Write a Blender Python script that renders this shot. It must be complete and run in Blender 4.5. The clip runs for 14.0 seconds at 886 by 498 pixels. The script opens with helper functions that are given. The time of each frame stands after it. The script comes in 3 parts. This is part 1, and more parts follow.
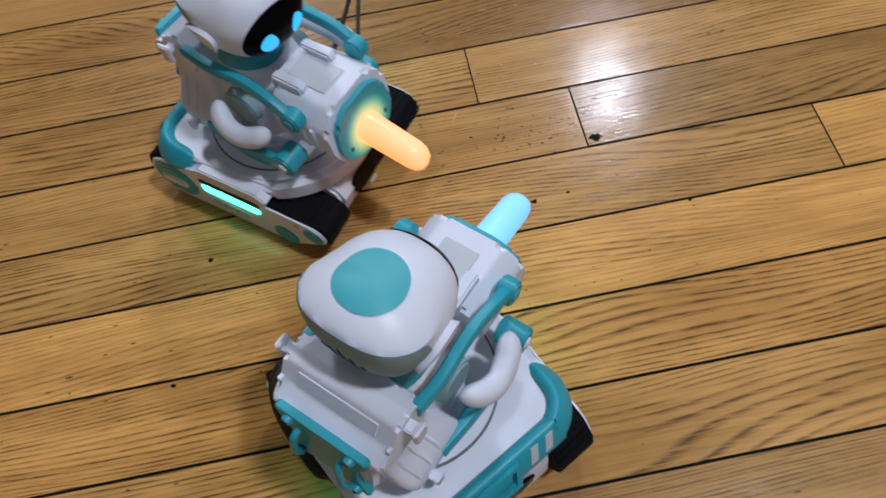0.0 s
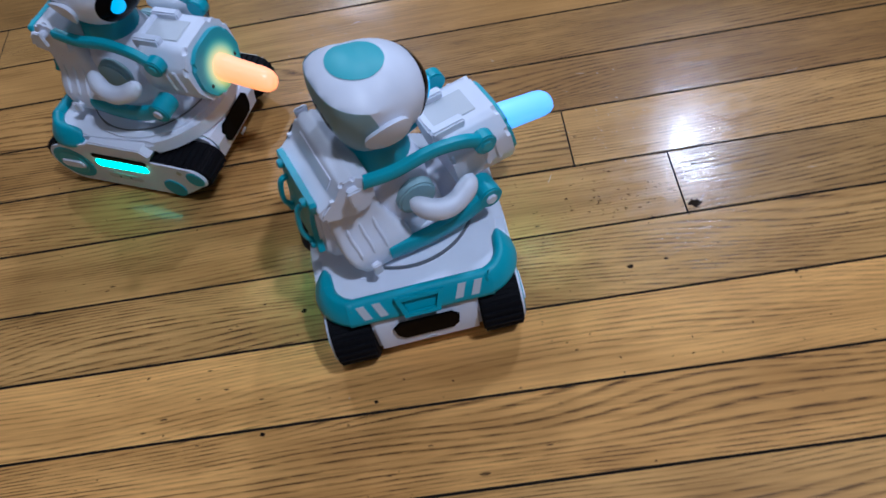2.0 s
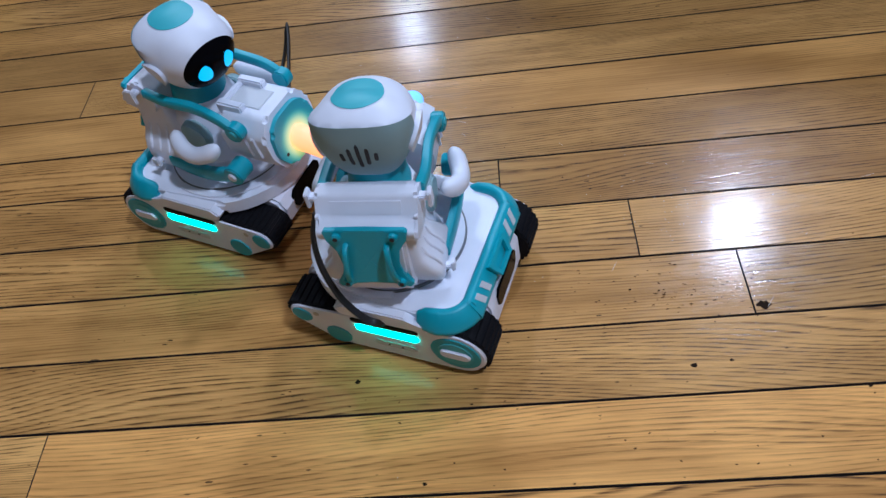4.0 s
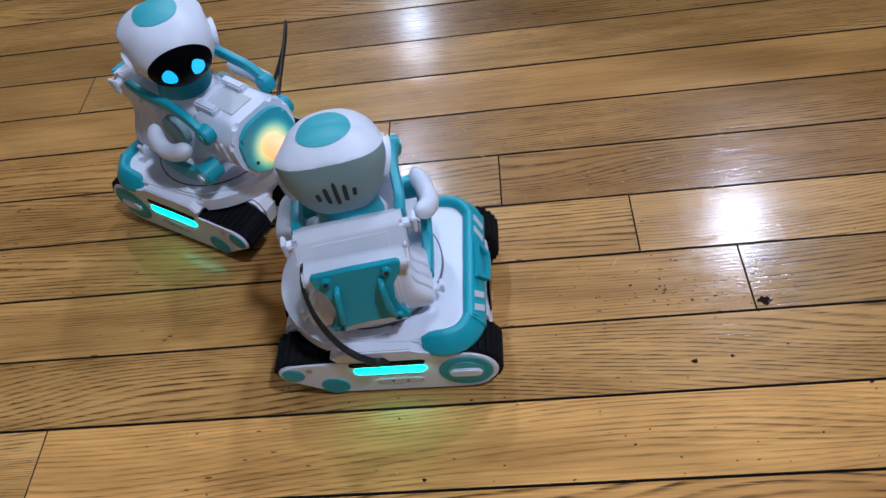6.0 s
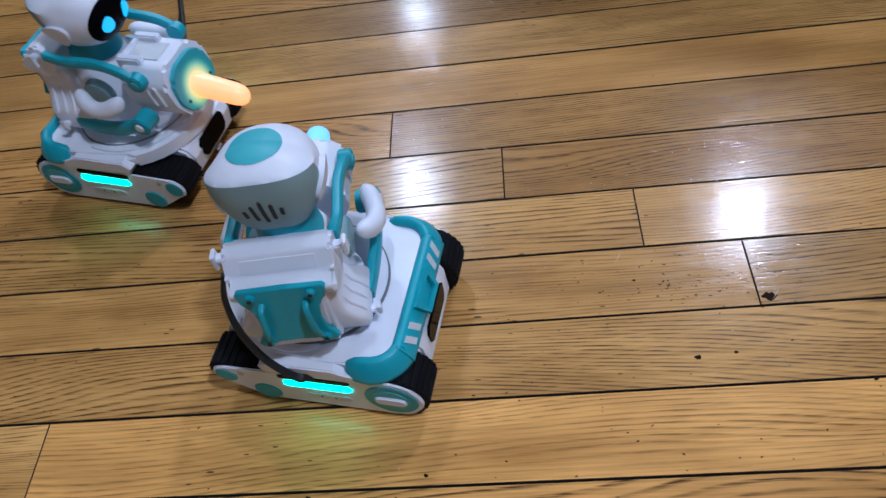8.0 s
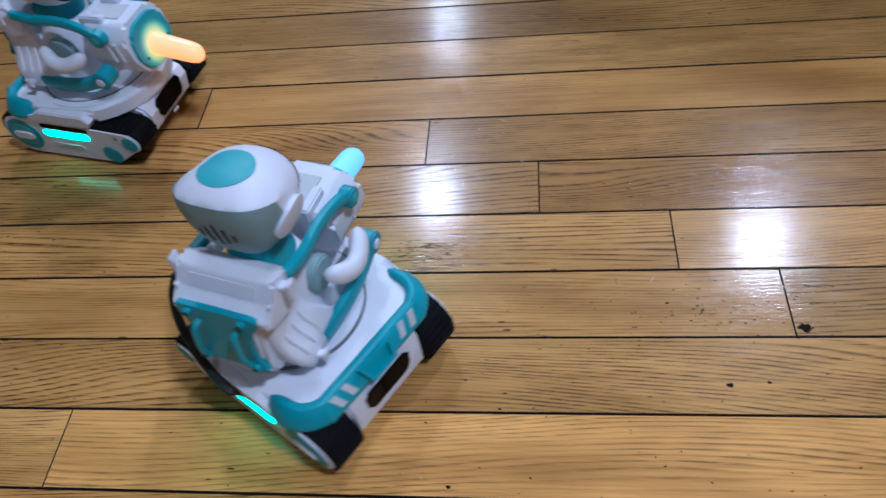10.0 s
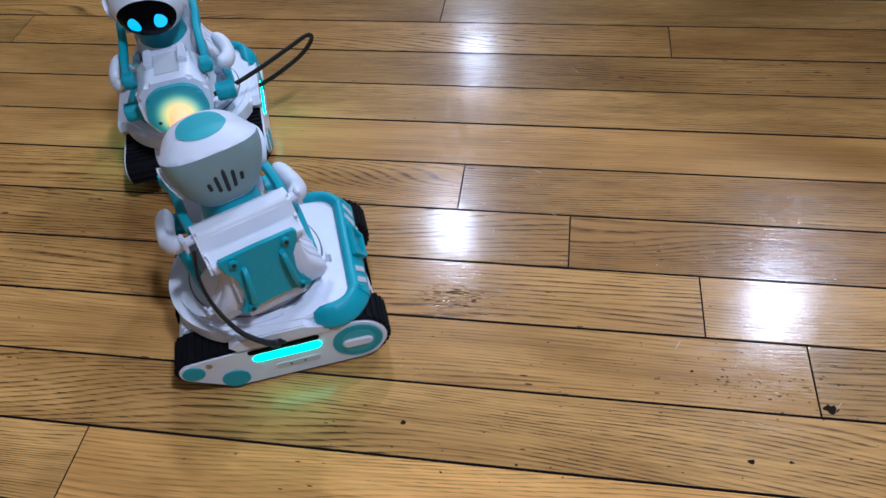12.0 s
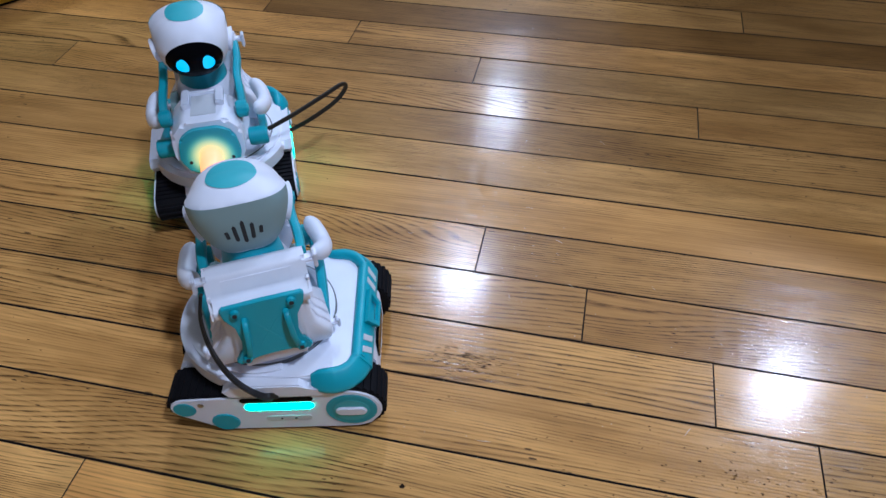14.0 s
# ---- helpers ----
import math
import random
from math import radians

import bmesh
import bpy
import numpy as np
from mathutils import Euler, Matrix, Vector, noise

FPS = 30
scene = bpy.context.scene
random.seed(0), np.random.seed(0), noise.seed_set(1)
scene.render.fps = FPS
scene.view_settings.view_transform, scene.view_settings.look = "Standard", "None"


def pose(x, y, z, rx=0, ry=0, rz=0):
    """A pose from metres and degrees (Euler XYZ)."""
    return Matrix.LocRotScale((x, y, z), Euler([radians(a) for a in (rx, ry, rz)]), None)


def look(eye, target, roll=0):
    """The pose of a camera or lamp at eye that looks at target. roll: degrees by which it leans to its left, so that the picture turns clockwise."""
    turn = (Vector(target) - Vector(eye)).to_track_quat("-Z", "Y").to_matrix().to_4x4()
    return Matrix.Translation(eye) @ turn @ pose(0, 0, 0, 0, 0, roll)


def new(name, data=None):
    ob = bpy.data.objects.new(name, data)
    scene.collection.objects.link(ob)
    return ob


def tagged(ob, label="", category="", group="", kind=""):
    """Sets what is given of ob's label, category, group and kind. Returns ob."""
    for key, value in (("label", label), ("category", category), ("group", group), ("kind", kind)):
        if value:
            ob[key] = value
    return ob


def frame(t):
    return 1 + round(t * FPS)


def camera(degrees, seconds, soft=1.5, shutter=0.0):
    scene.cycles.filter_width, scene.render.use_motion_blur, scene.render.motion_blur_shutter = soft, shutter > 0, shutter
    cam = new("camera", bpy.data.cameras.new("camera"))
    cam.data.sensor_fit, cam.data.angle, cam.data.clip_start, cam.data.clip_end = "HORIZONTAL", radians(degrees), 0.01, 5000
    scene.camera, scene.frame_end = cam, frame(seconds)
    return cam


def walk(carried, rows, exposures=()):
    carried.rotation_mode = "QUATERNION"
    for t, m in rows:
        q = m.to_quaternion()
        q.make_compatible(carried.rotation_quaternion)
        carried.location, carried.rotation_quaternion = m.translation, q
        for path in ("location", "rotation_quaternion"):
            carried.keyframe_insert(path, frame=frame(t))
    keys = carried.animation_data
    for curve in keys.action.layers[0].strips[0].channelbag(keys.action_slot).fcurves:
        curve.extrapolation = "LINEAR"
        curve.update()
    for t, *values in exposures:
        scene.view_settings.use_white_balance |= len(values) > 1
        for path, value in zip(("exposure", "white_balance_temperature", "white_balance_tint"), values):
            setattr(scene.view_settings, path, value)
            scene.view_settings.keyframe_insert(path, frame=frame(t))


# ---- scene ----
cam = camera(62.2, 14.0, shutter=0.5)
PATH = [
    (0, (-0.058, -0.521, 0.441), (-0.021, 0.417, -1.325), -9.2),
    (0.5, (-0.068, -0.519, 0.444), (-0.06, 0.478, -1.29), -10.3),
    (1, (-0.078, -0.517, 0.442), (-0.094, 0.518, -1.269), -11.1),
    (1.5, (-0.063, -0.522, 0.438), (-0.17, 0.551, -1.247), -15.0),
    (2, (-0.073, -0.515, 0.442), (-0.197, 0.576, -1.23), -14.3),
    (2.5, (-0.076, -0.503, 0.447), (-0.25, 0.654, -1.175), -14.4),
    (3, (-0.08, -0.502, 0.45), (-0.268, 0.687, -1.148), -13.2),
    (3.5, (-0.085, -0.501, 0.45), (-0.286, 0.714, -1.126), -12.6),
    (4, (-0.089, -0.502, 0.45), (-0.293, 0.727, -1.115), -12.2),
    (6.5, (-0.088, -0.501, 0.448), (-0.298, 0.713, -1.128), -12.5),
    (7, (-0.088, -0.499, 0.449), (-0.298, 0.705, -1.134), -12.5),
    (9.5, (-0.086, -0.493, 0.449), (-0.343, 0.69, -1.143), -12.6),
    (10, (-0.103, -0.494, 0.448), (-0.355, 0.718, -1.123), -10.3),
    (10.5, (-0.113, -0.486, 0.457), (-0.399, 0.737, -1.099), -9.5),
    (11, (-0.117, -0.487, 0.462), (-0.401, 0.76, -1.075), -7.7),
    (11.5, (-0.118, -0.486, 0.461), (-0.393, 0.775, -1.067), -6.3),
    (12, (-0.117, -0.487, 0.458), (-0.399, 0.786, -1.058), -6.0),
    (12.5, (-0.113, -0.488, 0.458), (-0.41, 0.798, -1.046), -5.8),
    (13, (-0.119, -0.485, 0.46), (-0.412, 0.815, -1.031), -4.0),
    (13.5, (-0.127, -0.477, 0.47), (-0.43, 0.846, -0.999), -2.5),
    (14, (-0.125, -0.479, 0.466), (-0.443, 0.882, -0.965), -1.2),
]
EXPOSURE = [(0, -0.10, 7350, 10), (0.5, -0.12, 6850, 10), (1, -0.12, 6300, 10), (1.75, -0.18, 6050, 10), (3, 0.04, 6000, 10), (4, 0.06, 6200, 10), (7, -0.02, 6400, 10),
            (10, -0.02, 6050, 10), (10.5, -0.10, 6350, 10), (11, 0.02, 6250, 10), (12, 0.08, 6200, 10), (14, 0.12, 6200, 10)]
walk(cam, [(t, look(eye, target, roll)) for t, eye, target, roll in PATH], EXPOSURE)

# ---- light: three ceiling lamps and two added fill lamps in a plain grey room ----
def area_lamp(name, x, y, z, size, power, colour):
    data = bpy.data.lights.new(name, "AREA")
    data.shape, data.size, data.energy, data.color = "DISK", size, power, colour
    ob = new(name, data)
    ob.matrix_world = pose(x, y, z)
    return ob


# the last two are unseen fill, added to brighten the near floor
LAMPS = [(-0.63, 2.12, 28), (-0.67, 3.72, 22), (0.97, 1.76, 34), (0.9, -0.75, 35), (-0.75, -1.35, 2)]
for lx, ly, watt in LAMPS:
    area_lamp("ceiling_and_fill_light", lx, ly, 2.478, 0.20, watt, (0.80, 0.945, 1.25))
world = bpy.data.worlds.new("room_air")
world.use_nodes = True
world.node_tree.nodes["Background"].inputs[0].default_value = (0.80, 0.86, 1.0, 1)
world.node_tree.nodes["Background"].inputs[1].default_value = 0.05
scene.world = world


# ---- materials ----
def material(name):
    m = bpy.data.materials.new(name)
    m.use_nodes = True
    return m, m.node_tree.nodes, m.node_tree.links, m.node_tree.nodes["Principled BSDF"]


def plastic(name, colour, rough=0.38, grain=0.05, coat=0.0):
    m, n, l, p = material(name)
    tc = n.new("ShaderNodeTexCoord")
    big = n.new("ShaderNodeTexNoise")
    big.inputs["Scale"].default_value, big.inputs["Detail"].default_value = 45, 4
    fine = n.new("ShaderNodeTexNoise")
    fine.inputs["Scale"].default_value, fine.inputs["Detail"].default_value = 1800, 3
    l.new(tc.outputs["Object"], big.inputs["Vector"])
    l.new(tc.outputs["Object"], fine.inputs["Vector"])
    ramp = n.new("ShaderNodeMix")
    ramp.data_type = "RGBA"
    ramp.inputs[6].default_value = (*[c * 0.90 for c in colour], 1)
    ramp.inputs[7].default_value = (*[min(1, c * 1.05) for c in colour], 1)
    l.new(big.outputs["Fac"], ramp.inputs[0])
    l.new(ramp.outputs[2], p.inputs["Base Color"])
    mr = n.new("ShaderNodeMapRange")
    mr.inputs["To Min"].default_value, mr.inputs["To Max"].default_value = rough - 0.07, rough + 0.09
    l.new(big.outputs["Fac"], mr.inputs["Value"])
    l.new(mr.outputs[0], p.inputs["Roughness"])
    b = n.new("ShaderNodeBump")
    b.inputs["Strength"].default_value, b.inputs["Distance"].default_value = grain, 0.0004
    l.new(fine.outputs["Fac"], b.inputs["Height"])
    l.new(b.outputs[0], p.inputs["Normal"])
    p.inputs["Coat Weight"].default_value = coat
    return m


def glowing(name, colour, strength, base=(0.8, 0.8, 0.8)):
    m, n, l, p = material(name)
    p.inputs["Base Color"].default_value = (*base, 1)
    p.inputs["Roughness"].default_value = 0.3
    p.inputs["Emission Color"].default_value = (*colour, 1)
    p.inputs["Emission Strength"].default_value = strength
    return m


def painted_glow_plate(name, inner, outer, strength):
    """A teal faceplate; the barrel's light in it is painted as emission that fades outwards."""
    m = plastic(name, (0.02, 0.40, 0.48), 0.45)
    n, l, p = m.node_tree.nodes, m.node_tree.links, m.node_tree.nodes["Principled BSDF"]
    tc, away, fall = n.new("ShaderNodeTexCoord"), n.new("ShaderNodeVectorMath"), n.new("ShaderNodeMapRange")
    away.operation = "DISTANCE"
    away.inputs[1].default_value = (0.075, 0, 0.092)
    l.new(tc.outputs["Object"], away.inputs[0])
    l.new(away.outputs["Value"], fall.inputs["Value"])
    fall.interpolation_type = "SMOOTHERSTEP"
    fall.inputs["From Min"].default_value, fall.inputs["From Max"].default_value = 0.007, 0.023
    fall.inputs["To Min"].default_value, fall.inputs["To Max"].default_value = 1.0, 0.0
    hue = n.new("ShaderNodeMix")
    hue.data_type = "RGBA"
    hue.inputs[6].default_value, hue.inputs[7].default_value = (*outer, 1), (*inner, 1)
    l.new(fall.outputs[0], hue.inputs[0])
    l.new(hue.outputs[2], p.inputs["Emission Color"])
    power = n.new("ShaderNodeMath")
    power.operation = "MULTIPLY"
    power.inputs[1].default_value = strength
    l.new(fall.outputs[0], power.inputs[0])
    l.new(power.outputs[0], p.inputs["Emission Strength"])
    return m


WHITE = plastic("white_plastic", (0.82, 0.85, 0.95), 0.42)
GREY = plastic("grey_teal_plastic", (0.27, 0.42, 0.45), 0.6)
TEAL = plastic("teal_plastic", (0.006, 0.38, 0.47), 0.42)
PALE_TEAL = plastic("pale_teal_plastic", (0.05, 0.46, 0.52), 0.48)
# the white plastic again, with shade put into its colour
SHADED = plastic("shaded_white_plastic", (0.62, 0.65, 0.69), 0.45)
RUBBER = plastic("black_rubber", (0.006, 0.006, 0.008), 0.75, 0.3)
DARK = plastic("black_gloss_plastic", (0.003, 0.003, 0.004), 0.16, 0.0)
DARK.node_tree.nodes["Principled BSDF"].inputs["Specular IOR Level"].default_value = 0.03
RUBBER.node_tree.nodes["Principled BSDF"].inputs["Specular IOR Level"].default_value = 0.15
SLOT = plastic("dark_recess", (0.02, 0.025, 0.03), 0.7)
SEAM_GREY = plastic("shaded_seam", (0.16, 0.17, 0.19), 0.7)
STRAP = plastic("black_cord", (0.012, 0.012, 0.012), 0.55, 0.4)
METAL = plastic("steel_screw", (0.55, 0.55, 0.56), 0.3)
METAL.node_tree.nodes["Principled BSDF"].inputs["Metallic"].default_value = 1
BAR_GLOW = glowing("cyan_bar_glow", (0.003, 0.9, 0.64), 8.5, (0.1, 0.5, 0.45))
EYE_GLOW = glowing("cyan_eye_glow", (0.0, 0.46, 0.95), 1.15, (0.05, 0.2, 0.3))
WARM_GLOW = glowing("warm_barrel_glow", (1.0, 0.31, 0.10), 1.6, (0.7, 0.45, 0.35))
COOL_GLOW = glowing("cool_barrel_glow", (0.03, 0.32, 1.0), 1.5, (0.4, 0.6, 0.8))
WARM_PLATE = painted_glow_plate("warm_painted_glow_faceplate", (1.0, 0.70, 0.18), (0.10, 0.80, 0.45), 0.9)
COOL_PLATE = painted_glow_plate("cool_painted_glow_faceplate", (0.10, 0.60, 1.0), (0.02, 0.45, 0.80), 0.9)
LAMP_GLOW = glowing("lamp_glow", (1.0, 0.95, 0.9), 30)
KNOT = plastic("dark_knot", (0.020, 0.011, 0.006), 0.7)
SCUFF = plastic("scuffed_varnish", (0.62, 0.52, 0.40), 0.5)
KNOT.node_tree.nodes["Principled BSDF"].inputs["Specular IOR Level"].default_value = 0.06
DARK_WOOD = plastic("dark_stained_wood", (0.05, 0.028, 0.018), 0.35)
YELLOW = plastic("yellow_plastic", (0.75, 0.52, 0.03), 0.4)
# brown-black of the strips' sides and of the slab under them
GROOVE = plastic("dark_joint", (0.020, 0.012, 0.008), 0.9)
# unseen walls and ceiling, made dark grey so that less light bounces back
WALL = plastic("wall_paint", (0.20, 0.195, 0.19), 0.8)


def oak():
    m, n, l, p = material("oak_strip")

    def node(kind, **values):
        made = n.new(kind)
        for key, value in values.items():
            made.inputs[key.replace("_", " ")].default_value = value
        return made

    def ramp(fac, stops):
        r = n.new("ShaderNodeValToRGB")
        while len(r.color_ramp.elements) < len(stops):
            r.color_ramp.elements.new(0.5)
        for e, (at, c) in zip(r.color_ramp.elements, stops):
            e.position, e.color = at, (*c, 1) if len(c) == 3 else c
        l.new(fac, r.inputs[0])
        return r

    def mix(fac, a, b, kind="MIX"):
        x = n.new("ShaderNodeMix")
        x.data_type, x.blend_type = "RGBA", kind
        if hasattr(fac, "is_linked"):
            l.new(fac, x.inputs[0])
        else:
            x.inputs[0].default_value = fac
        for socket, value in ((x.inputs[6], a), (x.inputs[7], b)):
            if isinstance(value, tuple):
                socket.default_value = (*value, 1)
            else:
                l.new(value, socket)
        return x.outputs[2]

    tc, info = n.new("ShaderNodeTexCoord"), n.new("ShaderNodeObjectInfo")
    shift = n.new("ShaderNodeVectorMath")
    shift.operation = "MULTIPLY_ADD"
    comb = n.new("ShaderNodeCombineXYZ")
    for i in range(3):
        l.new(info.outputs["Random"], comb.inputs[i])
    l.new(comb.outputs[0], shift.inputs[0])
    shift.inputs[1].default_value = (37.0, 11.0, 5.0)
    l.new(tc.outputs["Object"], shift.inputs[2])

    def mapped(scale):
        v = n.new("ShaderNodeVectorMath")
        v.operation = "MULTIPLY"
        v.inputs[1].default_value = scale
        l.new(shift.outputs[0], v.inputs[0])
        return v.outputs[0]

    # growth rings along the strip that open into cathedral figures
    warp = node("ShaderNodeTexNoise", Scale=1.0, Detail=1.5)
    l.new(mapped((1.5, 9, 1)), warp.inputs["Vector"])
    sep = n.new("ShaderNodeSeparateXYZ")
    l.new(shift.outputs[0], sep.inputs[0])

    def maths(kind, a, b, c=None):
        x = n.new("ShaderNodeMath")
        x.operation = kind
        for socket, value in zip(x.inputs, (a, b, c)):
            if value is None:
                continue
            if hasattr(value, "is_linked"):
                l.new(value, socket)
            else:
                socket.default_value = value
        return x.outputs[0]
    phase = maths("MULTIPLY_ADD", warp.outputs["Fac"], 40.0, maths("MULTIPLY", sep.outputs["Y"], 330.0))
    ring = ramp(maths("FRACT", phase, None), [(0.0, (0, 0, 0)), (0.50, (0.08, 0.08, 0.08)), (0.82, (1, 1, 1)), (1.0, (0.0, 0.0, 0.0))])
    streak = node("ShaderNodeTexNoise", Scale=1.0, Detail=5.0, Roughness=0.65)
    l.new(mapped((7, 420, 1)), streak.inputs["Vector"])
    pores = node("ShaderNodeTexNoise", Scale=1.0, Detail=2.0)
    l.new(mapped((48, 1000, 1)), pores.inputs["Vector"])
    pore = ramp(pores.outputs["Fac"], [(0.47, (1, 1, 1)), (0.60, (0, 0, 0))])
    cloud = node("ShaderNodeTexNoise", Scale=1.0, Detail=3.0)
    l.new(mapped((7, 26, 1)), cloud.inputs["Vector"])
    field = node("ShaderNodeTexNoise", Scale=1.0, Detail=2.0)
    l.new(mapped((3.5, 20, 1)), field.inputs["Vector"])
    # some strips are open-grained, others almost plain
    strip = maths("MULTIPLY_ADD", info.outputs["Random"], 0.55, field.outputs["Fac"])
    fade = node("ShaderNodeTexNoise", Scale=1.0, Detail=3.0)
    l.new(mapped((16, 110, 1)), fade.inputs["Vector"])
    broken = ramp(fade.outputs["Fac"], [(0.32, (0.12, 0.12, 0.12)), (0.56, (1, 1, 1))])
    plain = ramp(strip, [(0.48, (0.16, 0.16, 0.16)), (0.84, (1, 1, 1))])
    amount = n.new("ShaderNodeMix")
    amount.data_type, amount.blend_type = "RGBA", "MULTIPLY"
    amount.inputs[0].default_value = 1.0
    l.new(plain.outputs[0], amount.inputs[6])
    l.new(broken.outputs[0], amount.inputs[7])
    tone = n.new("ShaderNodeObjectInfo")
    dark = mix(1.0, tone.outputs["Color"], (0.56, 0.46, 0.34), "MULTIPLY")
    c = mix(maths("MULTIPLY", ring.outputs[0], maths("MULTIPLY_ADD", amount.outputs[2], 0.46, 0.12)), tone.outputs["Color"], dark)
    st = ramp(streak.outputs["Fac"], [(0.34, (0.55, 0.48, 0.40)), (0.50, (0.95, 0.93, 0.9)), (0.66, (1.2, 1.18, 1.14))])
    c = mix(0.42, c, st.outputs[0], "MULTIPLY")
    cl = ramp(cloud.outputs["Fac"], [(0.28, (0.62, 0.56, 0.48)), (0.7, (1.16, 1.15, 1.12))])
    c = mix(0.85, c, cl.outputs[0], "MULTIPLY")
    vessel = maths("MULTIPLY", pore.outputs[0], maths("MULTIPLY", amount.outputs[2], maths("MULTIPLY_ADD", ring.outputs[0], 0.90, 0.09)))
    c = mix(vessel, c, (0.050, 0.022, 0.009))
    # dents and dark specks in patches
    spots = node("ShaderNodeTexVoronoi", Scale=1.0)
    l.new(mapped((38, 150, 1)), spots.inputs["Vector"])
    patch = node("ShaderNodeTexNoise", Scale=1.0, Detail=1.0)
    l.new(mapped((7, 9, 1)), patch.inputs["Vector"])
    limit = n.new("ShaderNodeMapRange")
    limit.inputs["From Min"].default_value, limit.inputs["From Max"].default_value = 0.46, 0.80
    limit.inputs["To Min"].default_value, limit.inputs["To Max"].default_value = 0.0, 0.19
    l.new(patch.outputs["Fac"], limit.inputs["Value"])
    speck = n.new("ShaderNodeMath")
    speck.operation = "LESS_THAN"
    l.new(spots.outputs["Distance"], speck.inputs[0])
    l.new(limit.outputs[0], speck.inputs[1])
    speck_soft = n.new("ShaderNodeMath")
    speck_soft.operation = "MULTIPLY"
    speck_soft.inputs[1].default_value = 0.85
    l.new(speck.outputs[0], speck_soft.inputs[0])
    c = mix(speck_soft.outputs[0], c, (0.035, 0.018, 0.010))
    l.new(c, p.inputs["Base Color"])
    # worn varnish: uneven gloss and fine waviness
    wear = node("ShaderNodeTexNoise", Scale=1.0, Detail=6.0, Roughness=0.7)
    l.new(mapped((70, 140, 1)), wear.inputs["Vector"])
    gloss = n.new("ShaderNodeMapRange")
    gloss.inputs["From Min"].default_value, gloss.inputs["From Max"].default_value = 0.3, 0.75
    gloss.inputs["To Min"].default_value, gloss.inputs["To Max"].default_value = 0.03, 0.27
    l.new(wear.outputs["Fac"], gloss.inputs["Value"])
    l.new(gloss.outputs[0], p.inputs["Coat Roughness"])
    p.inputs["Roughness"].default_value = 0.34
    grit = node("ShaderNodeTexNoise", Scale=1.0, Detail=2.0)
    l.new(mapped((300, 620, 1)), grit.inputs["Vector"])
    relief = maths("MULTIPLY_ADD", streak.outputs["Fac"], 0.35, grit.outputs["Fac"])
    dent = maths("SUBTRACT", maths("SUBTRACT", relief, speck.outputs[0]), maths("MULTIPLY", vessel, 0.9))
    b = n.new("ShaderNodeBump")
    b.inputs["Strength"].default_value, b.inputs["Distance"].default_value = 0.13, 0.0006
    l.new(dent, b.inputs["Height"])
    l.new(b.outputs[0], p.inputs["Normal"])
    skin = n.new("ShaderNodeBump")
    skin.inputs["Strength"].default_value, skin.inputs["Distance"].default_value = 0.08, 0.0006
    # tiny nicks and grit that sparkle in the varnish
    nick = node("ShaderNodeTexVoronoi", Scale=1.0)
    l.new(mapped((190, 230, 1)), nick.inputs["Vector"])
    nick_patch = node("ShaderNodeTexNoise", Scale=1.0, Detail=2.0)
    l.new(mapped((11, 14, 1)), nick_patch.inputs["Vector"])
    nick_size = n.new("ShaderNodeMapRange")
    nick_size.inputs["From Min"].default_value, nick_size.inputs["From Max"].default_value = 0.48, 0.75
    nick_size.inputs["To Min"].default_value, nick_size.inputs["To Max"].default_value = 0.0, 0.24
    l.new(nick_patch.outputs["Fac"], nick_size.inputs["Value"])
    nicked = maths("MULTIPLY", maths("LESS_THAN", nick.outputs["Distance"], nick_size.outputs[0]), 3.0)
    l.new(maths("MULTIPLY_ADD", dent, 0.9, nicked), skin.inputs["Height"])
    l.new(skin.outputs[0], p.inputs["Coat Normal"])
    p.inputs["Specular IOR Level"].default_value = 0.12
    p.inputs["Coat Weight"].default_value = 0.42
    p.inputs["Coat IOR"].default_value = 1.45
    return m


OAK = oak()

# ---- mesh helpers; robots are written in millimetres ----
MM = 0.001


def part(name, bm, mat, parent=None, label="", smooth=35):
    for v in bm.verts:
        v.co *= MM
    me = bpy.data.meshes.new(name)
    bmesh.ops.recalc_face_normals(bm, faces=bm.faces)
    bm.to_mesh(me)
    bm.free()
    me.materials.append(mat)
    for f in me.polygons:
        f.use_smooth = True
    me.set_sharp_from_angle(angle=radians(smooth))
    ob = new(name, me)
    ob.parent = parent
    if label:
        ob["label"] = label
    return ob


def box(bm, x0, x1, y0, y1, z0, z1, bevel=0.0, m=None):
    made = bmesh.ops.create_cube(bm, size=1)["verts"]
    for v in made:
        v.co = ((x0 + x1) / 2 + v.co.x * (x1 - x0), (y0 + y1) / 2 + v.co.y * (y1 - y0), (z0 + z1) / 2 + v.co.z * (z1 - z0))
    soften(bm, made, bevel)
    return bm


def soften(bm, verts, bevel, segments=2):
    if bevel:
        edges = {e for v in verts for e in v.link_edges}
        bmesh.ops.bevel(bm, geom=list(edges), offset=bevel, segments=segments, affect="EDGES", clamp_overlap=True)


